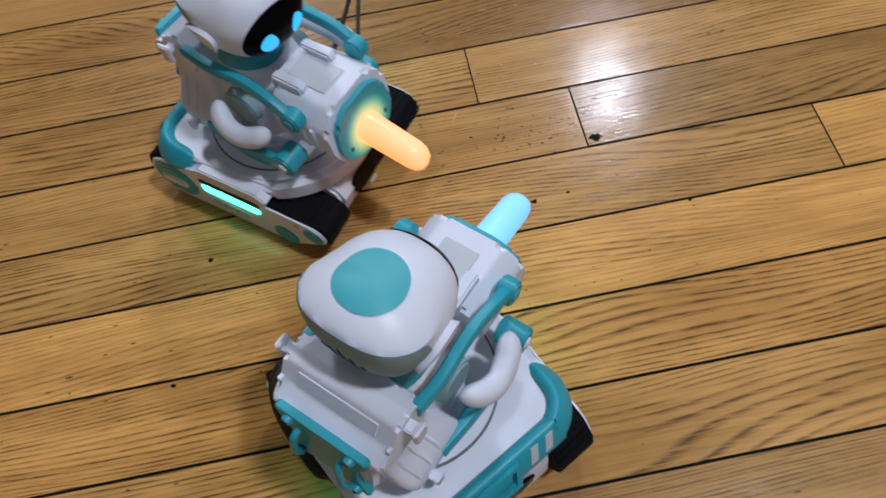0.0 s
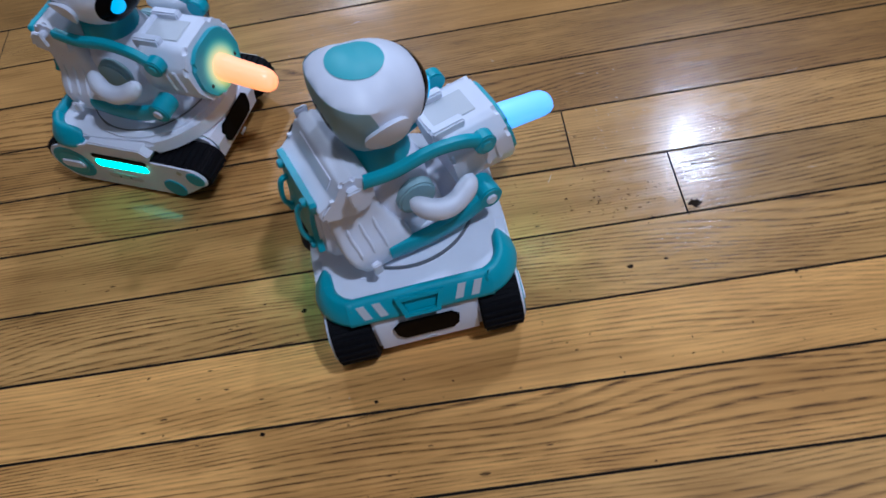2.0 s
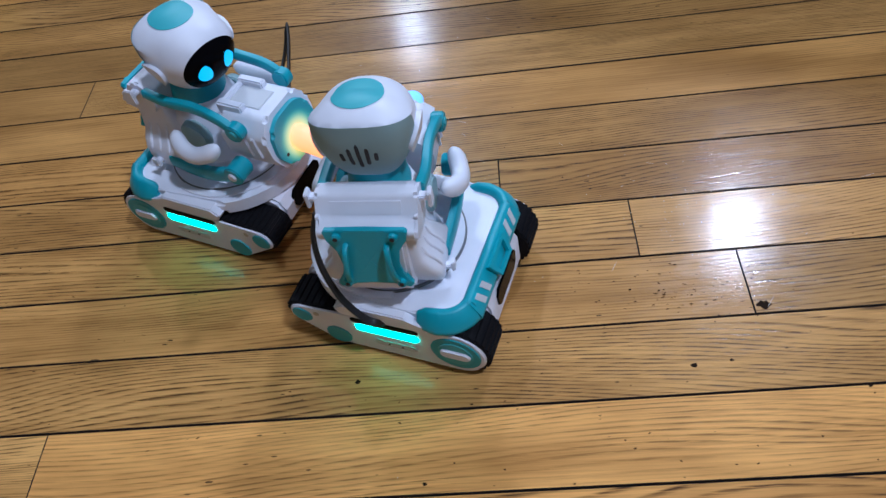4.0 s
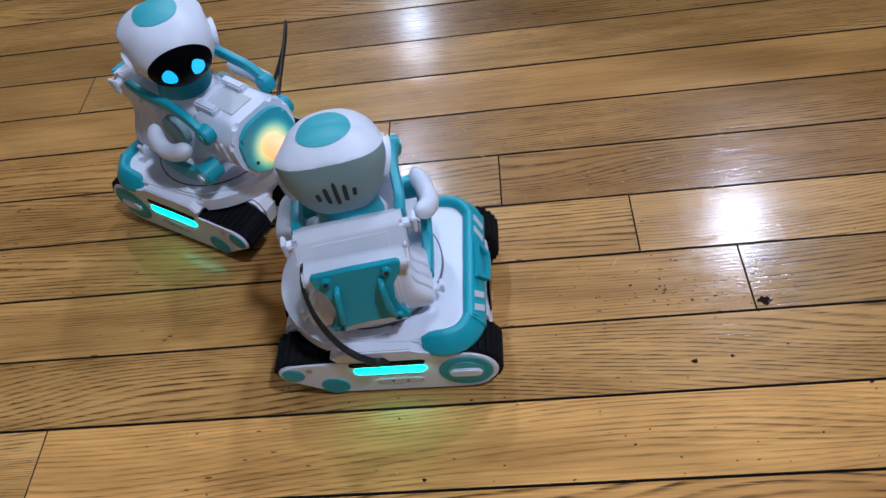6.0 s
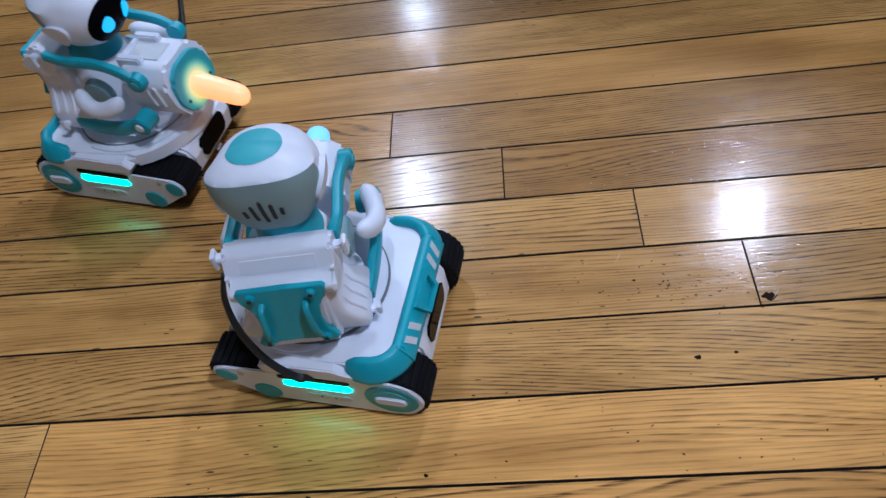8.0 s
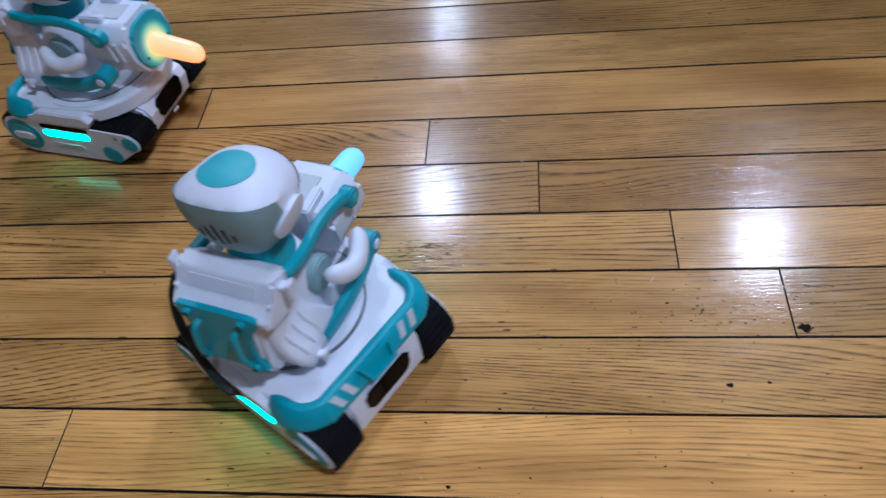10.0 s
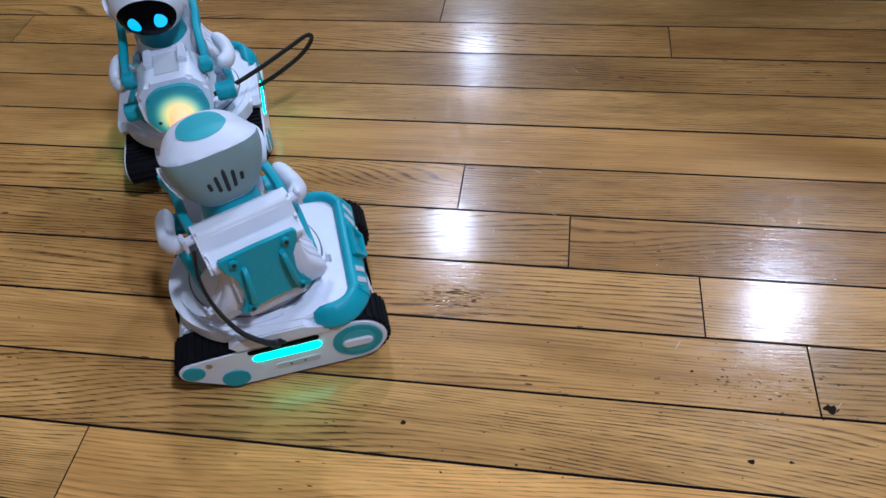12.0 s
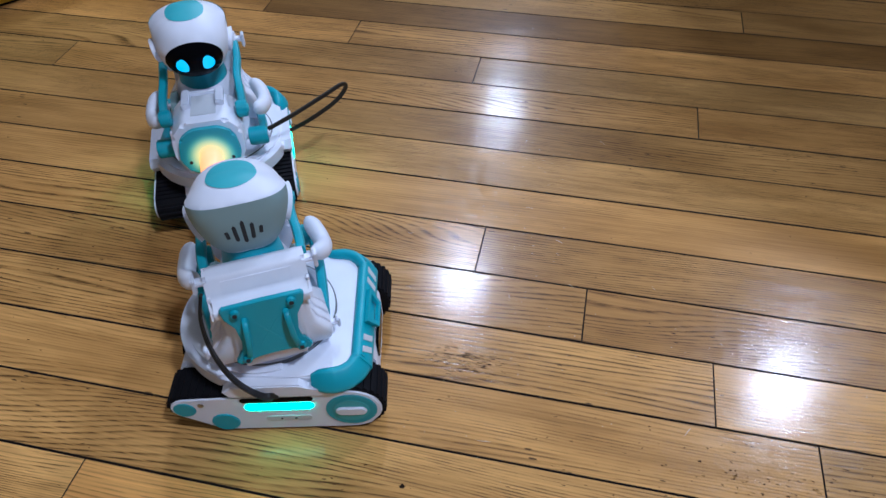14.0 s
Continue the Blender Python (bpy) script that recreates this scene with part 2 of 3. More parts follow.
def prism(bm, points, axis, a, b, bevel=0.0, segments=2):
    """An outline in two axes, thickened from a to b along the third (axis 0, 1 or 2)."""
    def put(p, h):
        return {0: (h, p[0], p[1]), 1: (p[0], h, p[1]), 2: (p[0], p[1], h)}[axis]
    lo, hi = [bm.verts.new(put(p, a)) for p in points], [bm.verts.new(put(p, b)) for p in points]
    n = len(points)
    faces = [bm.faces.new(lo), bm.faces.new(hi[::-1])]
    rim = {e for f in faces for e in f.edges}
    for i in range(n):
        bm.faces.new((lo[i], lo[(i + 1) % n], hi[(i + 1) % n], hi[i]))
    if bevel:
        bmesh.ops.bevel(bm, geom=list(rim), offset=bevel, segments=segments, affect="EDGES", clamp_overlap=True)
    return bm


def rod(bm, p, q, r, r2=None, seg=20, bevel=0.0):
    p, q = Vector(p), Vector(q)
    turn = (q - p).to_track_quat("Z", "Y").to_matrix().to_4x4()
    made = bmesh.ops.create_cone(bm, cap_ends=True, segments=seg, radius1=r, radius2=r if r2 is None else r2, depth=(q - p).length, matrix=Matrix.Translation((p + q) / 2) @ turn)["verts"]
    if bevel:
        rims = {e for v in made for e in v.link_edges if len(e.link_faces) == 2 and any(len(f.verts) > 4 for f in e.link_faces)}
        bmesh.ops.bevel(bm, geom=list(rims), offset=bevel, segments=2, affect="EDGES", clamp_overlap=True)
    return bm


def glide(points, steps=8):
    """A smooth line through the points."""
    pts = [Vector(p) for p in points]
    pts = [pts[0] * 2 - pts[1]] + pts + [pts[-1] * 2 - pts[-2]]
    out = []
    for i in range(1, len(pts) - 2):
        a, b, c, d = pts[i - 1:i + 3]
        for k in range(steps):
            t = k / steps
            out.append(0.5 * (2 * b + (c - a) * t + (2 * a - 5 * b + 4 * c - d) * t * t + (3 * b - a - 3 * c + d) * t ** 3))
    return out + [pts[-2]]


def sweep(bm, line, width, height, seg=12, up=(0, 0, 1), power=2.0, taper=None):
    """A bar along a line; width lies across, height along up. power 2 is round, higher is squarer."""
    rings = []
    for i, p in enumerate(line):
        d = (line[min(i + 1, len(line) - 1)] - line[max(i - 1, 0)]).normalized()
        side = d.cross(Vector(up)).normalized()
        top = side.cross(d).normalized()
        k = taper(i / (len(line) - 1)) if taper else 1.0
        ring = []
        for j in range(seg):
            a = 2 * math.pi * j / seg
            c, s = math.cos(a), math.sin(a)
            c, s = math.copysign(abs(c) ** (2 / power), c), math.copysign(abs(s) ** (2 / power), s)
            ring.append(bm.verts.new(p + side * c * width / 2 * k + top * s * height / 2 * k))
        rings.append(ring)
    for a, b in zip(rings, rings[1:]):
        for j in range(seg):
            bm.faces.new((a[j], a[(j + 1) % seg], b[(j + 1) % seg], b[j]))
    bm.faces.new(rings[0][::-1]), bm.faces.new(rings[-1])
    return bm


def round_cap(t, ends=0.16):
    """Swells from a small round end to full width and back."""
    e = min(t, 1 - t) / ends
    return max(0.12, math.sqrt(max(0, 1 - (1 - min(1, e)) ** 2)))


def arc(cx, cy, r, a0, a1, n=10):
    return [(cx + r * math.cos(radians(a0 + (a1 - a0) * i / n)), cy + r * math.sin(radians(a0 + (a1 - a0) * i / n))) for i in range(n + 1)]


def ring_wall(bm, line, inner, z0, z1):
    """A closed-end wall along a flat line, from the line inwards by inner."""
    outer = [Vector((p[0], p[1], 0)) for p in line]
    q = []
    for i, p in enumerate(outer):
        d = (outer[min(i + 1, len(outer) - 1)] - outer[max(i - 1, 0)]).normalized()
        q.append(p + Vector((-d.y, d.x, 0)) * inner)
    pts = [(p.x, p.y) for p in outer] + [(p.x, p.y) for p in q[::-1]]
    return prism(bm, pts, 2, z0, z1)


# ---- the room ----
W = 0.057
X0, X1, Y0, Y1 = -3.2, 3.4, -2.4, 6.2


def slab(name, x0, x1, y0, y1, z0, z1, mat, label):
    bm = bmesh.new()
    box(bm, x0 / MM, x1 / MM, y0 / MM, y1 / MM, z0 / MM, z1 / MM)
    return tagged(part(name, bm, mat), label, kind="structure")


floor = slab("floor", X0, X1, Y0, Y1, -0.06, -0.012, GROOVE, "strip oak floor with amber varnish and dark joints")
slab("wall_north", X0, X1, Y1, Y1 + 0.1, -0.06, 2.6, WALL, "plain painted wall of the room")
slab("wall_south", X0, X1, Y0 - 0.1, Y0, -0.06, 2.6, WALL, "plain painted wall of the room")
slab("wall_east", X1, X1 + 0.1, Y0 - 0.1, Y1 + 0.1, -0.06, 2.6, WALL, "plain painted wall of the room")
slab("wall_west", X0 - 0.1, X0, Y0 - 0.1, Y1 + 0.1, -0.06, 2.6, WALL, "plain painted wall of the room")
slab("ceiling", X0, X1, Y0, Y1, 2.5, 2.6, WALL, "plain grey ceiling with round lamps")


# ---- the two robots ----
def seam_height(x):
    """The ridge between crown and back shell climbs a little from the ears to the back."""
    return 13.0 - 0.2 * x


def superellipse(x, y, deep=27.0, wide=30.2, power=2.9):
    return (abs(x / deep) ** power + abs(y / wide) ** power) ** (1 / power)


def head_front(x, y, z):
    return abs(x / 35.0) ** 2.2 + abs(y / 30.2) ** 2.3 + abs(z / (26.0 if z > 0 else 27.0)) ** 2.1 - 1


def head_behind(x, y, z):
    """A bucket with a crowned lid that meets its wall in a ridge; the wall draws in downwards."""
    seam = seam_height(min(0.0, x))
    wall = superellipse(x, y) ** 2.5 + (max(0.0, seam - z) / (seam + 30)) ** 2.5 - 1
    lid = (z - seam - 13.0 * (1 - superellipse(x, y, power=2.5) ** 2.2)) / 14
    return max(wall, lid)


def reach(shape, d):
    lo, hi = 5.0, 80.0
    for _ in range(26):
        k = (lo + hi) / 2
        lo, hi = (lo, k) if shape(d.x * k, d.y * k, d.z * k) > 0 else (k, hi)
    return lo


def head_radius(d):
    """Distance of the head's skin from its middle along the direction d: ridged behind, egg-round before."""
    back = min(1.0, max(0.0, 0.6 - d.x * 1.8))
    back = back * back * (3 - 2 * back)
    return reach(head_behind, d) * back + reach(head_front, d) * (1 - back)


HEAD_MID = Vector((-1, 0, 162.0))


def head_point(d, lift=0.0):
    d = d.normalized()
    p = d * (head_radius(d) + lift)
    # narrower towards the chin
    k = 1 - 0.0035 * max(0, 6 - p.z)
    return Vector((p.x * k, p.y * k, p.z))


def head_patch(bm, toward, across, wide, high, lift, lean=0.0, pear=0.0, rings=10, seg=40):
    """A rounded plate on the head's skin, round the direction toward."""
    c = Vector(toward).normalized()
    u = Vector(across).normalized()
    v = c.cross(u).normalized()
    rim_in, last = [], None
    centre = bm.verts.new(head_point(c, lift))
    for i in range(1, rings + 2):
        k = min(1.0, i / rings)
        drop = lift if i <= rings else -1.2
        ring = []
        for j in range(seg):
            a = 2 * math.pi * j / seg + lean
            ca, sa = math.cos(a), math.sin(a)
            w = wide * (1 + pear * sa)
            ring.append(bm.verts.new(head_point(c + u * math.tan(w * k) * ca + v * math.tan(high * k) * sa, drop)))
        if last is None:
            for j in range(seg):
                bm.faces.new((centre, ring[j], ring[(j + 1) % seg]))
        else:
            for j in range(seg):
                bm.faces.new((last[j], ring[j], ring[(j + 1) % seg], last[(j + 1) % seg]))
        last = ring
    return bm


def eye_shape(bm, y, z, w, h, tilt, x=0.0):
    """A leaf-shaped lit eye on the screen, laid on the head's skin."""
    seg, c = 18, None
    ring = []
    for j in range(seg):
        a = 2 * math.pi * j / seg
        dy, dz = math.cos(a) * w * (1 - 0.25 * math.sin(a)), math.sin(a) * h
        dy, dz = dy * math.cos(tilt) - dz * math.sin(tilt), dy * math.sin(tilt) + dz * math.cos(tilt)
        ring.append(head_point(Vector((31, y + dy, z + dz)), 1.3))
    mid = head_point(Vector((31, y, z)), 1.3)
    vs = [bm.verts.new(p) for p in ring]
    back = [bm.verts.new(p - Vector((0.8, 0, 0))) for p in ring]
    m = bm.verts.new(mid)
    for j in range(seg):
        bm.faces.new((m, vs[j], vs[(j + 1) % seg]))
        bm.faces.new((vs[j], back[j], back[(j + 1) % seg], vs[(j + 1) % seg]))
    return bm


PLATE = arc(-45, 25, 22.5, 90, 270, 18) + arc(44, 13.5, 11, 270, 318, 6) + arc(70.5, 30, 11, -42, 90, 9)


def grown(outline, by):
    cx, cz = 8.0, 24.0
    out = []
    n = len(outline)
    for i, p in enumerate(outline):
        a, b = Vector(outline[i - 1]), Vector(outline[(i + 1) % n])
        d = (b - a).normalized()
        out.append((p[0] + d.y * by * -1, p[1] + d.x * by))
    # keep it outside the plate whichever way the outline runs
    if sum(abs(q[0] - cx) for q in out) * by < sum(abs(q[0] - cx) for q in outline) * by:
        out = [(2 * p[0] - q[0], 2 * p[1] - q[1]) for p, q in zip(outline, out)]
    return out


def along(outline, step):
    """Places at even steps along a closed outline, with the outward normal."""
    pts = [Vector(p) for p in outline]
    out, carry = [], 0.0
    for a, b in zip(pts, pts[1:] + pts[:1]):
        seg = (b - a).length
        s = carry
        while s < seg:
            d = (b - a).normalized()
            out.append((a + d * s, d))
            s += step
        carry = s - seg
    return out


def lean_front(bm):
    """Tips a housing back so that its lower edge stands forward."""
    for v in bm.verts:
        v.co.x += (98 - v.co.z) * 0.14


def lug_mesh():
    """One cross rib of a track: x along the band, z outwards."""
    me = bpy.data.meshes.new("lug")
    low, high = (-0.0015, 0.0015, -0.0005), (-0.0012, 0.0012, 0.0013)
    vs = [(x, y, row[2]) for row in (low, high) for y in (-0.012, 0.012) for x in row[:2]]
    me.from_pydata(vs, [], [(0, 1, 5, 4), (2, 6, 7, 3), (0, 4, 6, 2), (1, 3, 7, 5), (4, 5, 7, 6), (0, 2, 3, 1)])
    me.materials.append(RUBBER)
    return me


LUG = lug_mesh()


def rounded(points, r, n=5):
    """A closed outline with its corners turned on a radius."""
    out = []
    for i, p in enumerate(points):
        p, a, b = Vector(p), Vector(points[i - 1]), Vector(points[(i + 1) % len(points)])
        u, v = (a - p).normalized(), (b - p).normalized()
        k = min(r, 0.45 * (a - p).length, 0.45 * (b - p).length)
        for t in range(n + 1):
            t /= n
            out.append(tuple(p + u * k * (1 - t) ** 2 + v * k * t ** 2))
    return out


def robot(label, torso_turn, head_turn, barrel_mat, plate_mat, eyes, strap_line, strap_wide):
    root = new("toy_robot")
    tagged(root, label, "toy robot", "pair of toy robots")

    # chassis between the tracks
    bm = bmesh.new()
    prof = [(-57, 10), (-62, 16), (-61, 40), (-55, 50), (60, 50), (74, 44), (78, 36), (74, 18), (64, 11), (-50, 8)]
    prism(bm, prof, 1, -34, 34, 2.2)
    chassis = part("chassis", bm, WHITE, root, "white plastic chassis between the tracks")
    for end, x in ((-1, -61.0), (1, 76.6)):
        bm = bmesh.new()
        w = [(-20, 29), (-16, 24), (16, 24), (20, 29), (21, 39), (17, 44), (-17, 44), (-21, 39)]
        prism(bm, w, 0, x, x + 1.6 * end, 0.5)
        part("end_window", bm, DARK, chassis, "glossy black window")
        bm = bmesh.new()
        box(bm, *sorted((x, x + 1.4 * end)), -4, 4, 16.5, 19, 0.4)
        part("end_mark", bm, SHADED, chassis)

    for side in (-1, 1):
        # rubber track: a closed band with lugs
        bm = bmesh.new()
        a, b = sorted((34.5 * side, 60.4 * side))
        prism(bm, grown(PLATE, 0.0), 1, a, b, 0.8)
        track = part("track", bm, RUBBER, root, "ribbed black rubber track")
        for p, d in along(PLATE, 5.2):
            nrm = Vector((d.y, -d.x))
            if (p - Vector((8, 24))).dot(nrm) < 0:
                nrm = -nrm
            lug = new("lug", LUG)
            lug.parent = track
            lug.matrix_basis = Matrix(((d.x, 0, nrm.x, p.x * MM), (0, 1, 0, 47.45 * side * MM), (d.y, 0, nrm.y, p.y * MM), (0, 0, 0, 1)))
        # white side plate
        bm = bmesh.new()
        a, b = sorted((59 * side, 62 * side))
        prism(bm, [(8 + (p[0] - 8) * 0.975, 25 + (p[1] - 25) * 0.93) for p in PLATE], 1, a, b, 1.0, 3)
        plate = part("side_plate", bm, WHITE, root, "white side plate with round covers")

        def disc(name, x, z, r, h, mat, lab=""):
            bm = bmesh.new()
            rod(bm, (x, 61 * side, z), (x, (62 + h) * side, z), r, seg=36, bevel=0.5)
            return part(name, bm, mat, plate, lab)
        disc("drive_cover", -44.5, 25.5, 17.8, 0.7, TEAL, "round teal cover")
        disc("cover_ring", -44.5, 25.5, 12.8, 1.2, PALE_TEAL)
        bm = bmesh.new()
        prism(bm, arc(-51, 25.5, 4.4, 90, 270, 8) + arc(-38, 25.5, 4.4, -90, 90, 8), 1, *sorted((61 * side, 64.6 * side)), 0.9)
        part("cover_grip", bm, WHITE, plate, "white oval grip")
        disc("wheel_cover", 44.8, 13.6, 9.8, 0.8, TEAL, "round teal cover")
        disc("wheel_cover", 70, 29.5, 7.8, 0.6, TEAL, "small round teal cover")
        disc("screw", 58, 34.5, 2.4, 0.5, METAL, "small steel screw")
        bm = bmesh.new()
        prism(bm, arc(-17, 40, 2.6, 90, 270, 6) + arc(28, 39, 2.6, -90, 90, 6), 1, *sorted((61 * side, 62.6 * side)), 0.4)
        part("side_slot", bm, DARK, plate, "narrow black slot")
        bm = bmesh.new()
        prism(bm, arc(-16, 32, 3.4, 90, 270, 8) + arc(25, 31, 3.4, -90, 90, 8), 1, *sorted((61 * side, 63.2 * side)), 0.8)
        part("light_bar", bm, BAR_GLOW, plate, "glowing cyan light bar")
        bm = bmesh.new()
        prism(bm, arc(-13, 17, 3.2, 90, 270, 6) + arc(13, 16.5, 3.2, -90, 90, 6), 1, *sorted((61 * side, 62.5 * side)), 0.3)
        part("socket_plate", bm, SHADED, plate)
        for x in (-5, 5):
            disc("socket", x, 16.8, 1.3, 0.9, SLOT)

    # deck: round before, squared behind
    bm = bmesh.new()
    top = arc(18, 0, 60, -70, 70, 30) + [(-10, 57), (-30, 57)] + arc(-38, 38, 18, 80, 175, 7) + arc(-38, -38, 18, 185, 280, 7) + [(-30, -57), (-10, -57)]
    prism(bm, top, 2, 47, 58, 3.0, 3)
    deck = part("deck", bm, WHITE, root, "white deck with rounded front")
    bm = bmesh.new()
    prism(bm, arc(18, 0, 54, -110, 110, 44), 2, 57, 60, 1.0)
    part("deck_rim", bm, WHITE, deck)
    for side in (-1, 1):
        bm = bmesh.new()
        prism(bm, [(-28, 44), (36, 44), (40, 50), (34, 56), (-12, 57), (-18, 52), (-28, 52)], 1, *sorted((50 * side, 63.2 * side)), 1.0)
        part("side_bracket", bm, WHITE, deck, "white bracket over the side plate")
    bm = bmesh.new()
    rod(bm, (15, 0, 57), (15, 0, 61), 48, seg=72, bevel=0.8)
    part("turntable", bm, WHITE, deck, "round white turntable")
    # no real gap: the edge of a grey disc stands for its shade
    bm = bmesh.new()
    rod(bm, (15, 0, 57), (15, 0, 60.4), 48.3, seg=72)
    part("turntable_gap", bm, SEAM_GREY, deck, "thin grey ring painted as the shaded gap round the turntable")

    # teal rear bumper: its outer face leans out towards the bottom
    bm = bmesh.new()
    line = [(-20, 56), (-34, 55.6)] + arc(-33, 37.5, 18, 88, 178, 8)[1:] + arc(-33, -37.5, 18, 182, 272, 8)[:-1] + [(-34, -55.6), (-20, -56)]
    path = glide([(p[0], p[1], 0) for p in line], 3)
    shape = [(-5, 59), (-3, 62.4), (0, 63.2), (2, 62.4), (8.6, 52), (9.2, 49.4), (8, 47.4), (5, 46.8), (-5, 48)]
    rings = []
    for i, p in enumerate(path):
        d = (path[min(i + 1, len(path) - 1)] - path[max(i - 1, 0)]).normalized()
        out = Vector((d.y, -d.x, 0))
        t = min(i, len(path) - 1 - i) / 3
        k = 1.0 if t >= 1 else 0.45 + 0.55 * math.sqrt(1 - (1 - t) ** 2)
        rings.append([bm.verts.new(p + out * (o * k) + Vector((0, 0, 55 + (z - 55) * k))) for o, z in shape])
    for a, c in zip(rings, rings[1:]):
        for j in range(len(shape)):
            bm.faces.new((a[j], a[(j + 1) % len(shape)], c[(j + 1) % len(shape)], c[j]))
    bm.faces.new(rings[0]), bm.faces.new(rings[-1][::-1])
    bumper = part("bumper", bm, TEAL, root, "teal plastic bumper with white slits", 50)

    def on_slope(bm, pts, lift):
        """A thin plate on the bumper's leaning face; pts are y and height."""
        front = [bm.verts.new((-51 - 2 - (62.4 - z) * 0.635 - lift, y, z + lift * 0.6)) for y, z in pts]
        rear = [bm.verts.new(v.co + Vector((2.5, 0, -1.5))) for v in front]
        bm.faces.new(front), bm.faces.new(rear[::-1])
        n = len(pts)
        for i in range(n):
            bm.faces.new((front[i], front[(i + 1) % n], rear[(i + 1) % n], rear[i]))
    # flat plates, greyed to stand for the shade in the white pockets
    for y in (-35, -25, 25, 35):
        bm = bmesh.new()
        sl = 1.8 if y > 0 else -1.8
        on_slope(bm, [(y - 2.4 + sl, 61), (y + 2.4 + sl, 61), (y + 2.4 - sl, 53), (y - 2.4 - sl, 53)], 0.5)
        part("slit", bm, SHADED, bumper, "pale slit")
    bm = bmesh.new()
    outer, inner = [(-15, 62), (15, 62), (11, 50.5), (-11, 50.5)], [(-11.5, 60), (11.5, 60), (8.4, 52.5), (-8.4, 52.5)]
    for i in range(4):
        k = (i + 1) % 4
        on_slope(bm, [outer[i], outer[k], inner[k], inner[i]], 3.4)
    part("tow_frame", bm, TEAL, bumper)

    # torso on the turntable; its own space has x towards the barrel and z from the floor
    bm = bmesh.new()
    prev = None
    for z, r in ((60, 33), (65, 33), (68, 29), (80, 28), (104, 27), (118, 22), (126, 15)):
        ring = [bm.verts.new((r * 0.9 * math.cos(2 * math.pi * j / 36) - 3, r * math.sin(2 * math.pi * j / 36), z)) for j in range(36)]
        if prev:
            for j in range(36):
                bm.faces.new((prev[j], prev[(j + 1) % 36], ring[(j + 1) % 36], ring[j]))
        else:
            bm.faces.new(ring[::-1])
        prev = ring
    bm.faces.new(prev)
    torso = part("torso", bm, WHITE, root, "white rounded torso")
    torso.matrix_basis = Matrix.Translation((0.015, 0, 0)) @ pose(0, 0, 0, 0, 0, torso_turn)
    bm = bmesh.new()
    rod(bm, (-4, 0, 116), (-2, 0, 150), 21, 15, 32, 1)
    part("neck", bm, TEAL, torso, "teal neck collar")
    for side in (-1, 1):
        bm = bmesh.new()
        rod(bm, (4, 24 * side, 98), (4, 31 * side, 98), 13, 12, 28, 1.2)
        part("hip_disc", bm, GREY, torso)

    # backpack
    bm = bmesh.new()
    prism(bm, rounded([(-18, 134), (-28, 142), (-36, 141), (-43, 130), (-53, 126), (-52, 119), (-30, 112), (-20, 118)], 2, 3), 1, -31, 31, 2.2)
    prism(bm, [(-20, 124), (-52.5, 126), (-58.5, 84), (-53, 71), (-26, 64), (-15, 84)], 1, -22, 22, 2.2)
    pack = part("backpack", bm, WHITE, torso, "white moulded backpack")
    bm = bmesh.new()
    prism(bm, [(-38.4, 138.4), (-42.6, 131.4), (-40.4, 130), (-36.4, 137)], 1, -22, 22, 0.6)
    part("pack_ridge", bm, WHITE, pack)
    for side in (-1, 1):
        bm = bmesh.new()
        last = None
        for z, back, front, out in ((63.5, -38, -12, 35), (66, -43, -8, 38.5), (74, -47, -6, 39.5), (80, -49, -7, 38.5), (86, -50, -10, 35), (93, -50, -14, 30), (102, -50, -17, 27.5), (116, -49, -19, 27), (126, -47, -20, 27)):
            ring = [bm.verts.new((x, y * side, z)) for x, y in rounded([(back, 18), (front, 18), (front, out), (back, out)], 5, 4)]
            if last:
                for j in range(len(ring)):
                    k = (j + 1) % len(ring)
                    bm.faces.new((last[j], last[k], ring[k], ring[j]))
            else:
                bm.faces.new(ring)
            last = ring
        bm.faces.new(last[::-1])
        part("pack_wing", bm, WHITE, pack, "white flared side pod", 50)
        for k in range(3):
            x = -42 + 8.5 * k
            bm = bmesh.new()
            sweep(bm, glide([(x, 27.5 * side, 101), (x, 30.2 * side, 93), (x + 1, 35.1 * side, 86), (x + 1, 38.5 * side, 80)], 4), 3.2, 2.4, 8, up=(1, 0, 0), taper=lambda t: round_cap(t, 0.2))
            part("wing_rib", bm, WHITE, pack)
        bm = bmesh.new()
        box(bm, -38, -33, *sorted((38 * side, 45 * side)), 71, 74.5, 0.8)
        box(bm, -38.5, -32.5, *sorted((43 * side, 45.5 * side)), 69, 78, 0.8)
        part("latch", bm, WHITE, pack, "small white latch")
        bm = bmesh.new()
        box(bm, -34, -28, *sorted((30 * side, 38 * side)), 133, 136.5, 0.8)
        box(bm, -35, -27, *sorted((36 * side, 38.6 * side)), 128, 140, 0.8)
        part("latch", bm, WHITE, pack, "small white latch")
    # teal mounting plate on the sloping back, in its own plane
    lean = Matrix.Translation((-55.5, 0, 108)) @ pose(0, 0, 0, 0, 8.3, 0)

    def on_back(bm):
        bmesh.ops.transform(bm, matrix=lean, verts=bm.verts)
        return bm
    half = [(0, 23), (24, 23), (25.5, 21), (24, 14), (18.5, 7), (17, -5), (18.5, -13), (24, -21), (22, -24), (16, -23), (12, -20), (0, -20)]
    bm = bmesh.new()
    prism(bm, half + [(-y, z) for y, z in half[-2:0:-1]], 0, -2.6, 1.5, 0.6)
    mount = part("mounting_plate", on_back(bm), TEAL, pack, "teal mounting plate with two loops")
    for y, z in ((-17, 18.5), (17, 18.5), (-17, -19), (17, -19)):
        bm = bmesh.new()
        rod(bm, (-2, y, z), (-5.4, y, z), 3.0, 2.7, 20, 0.5)
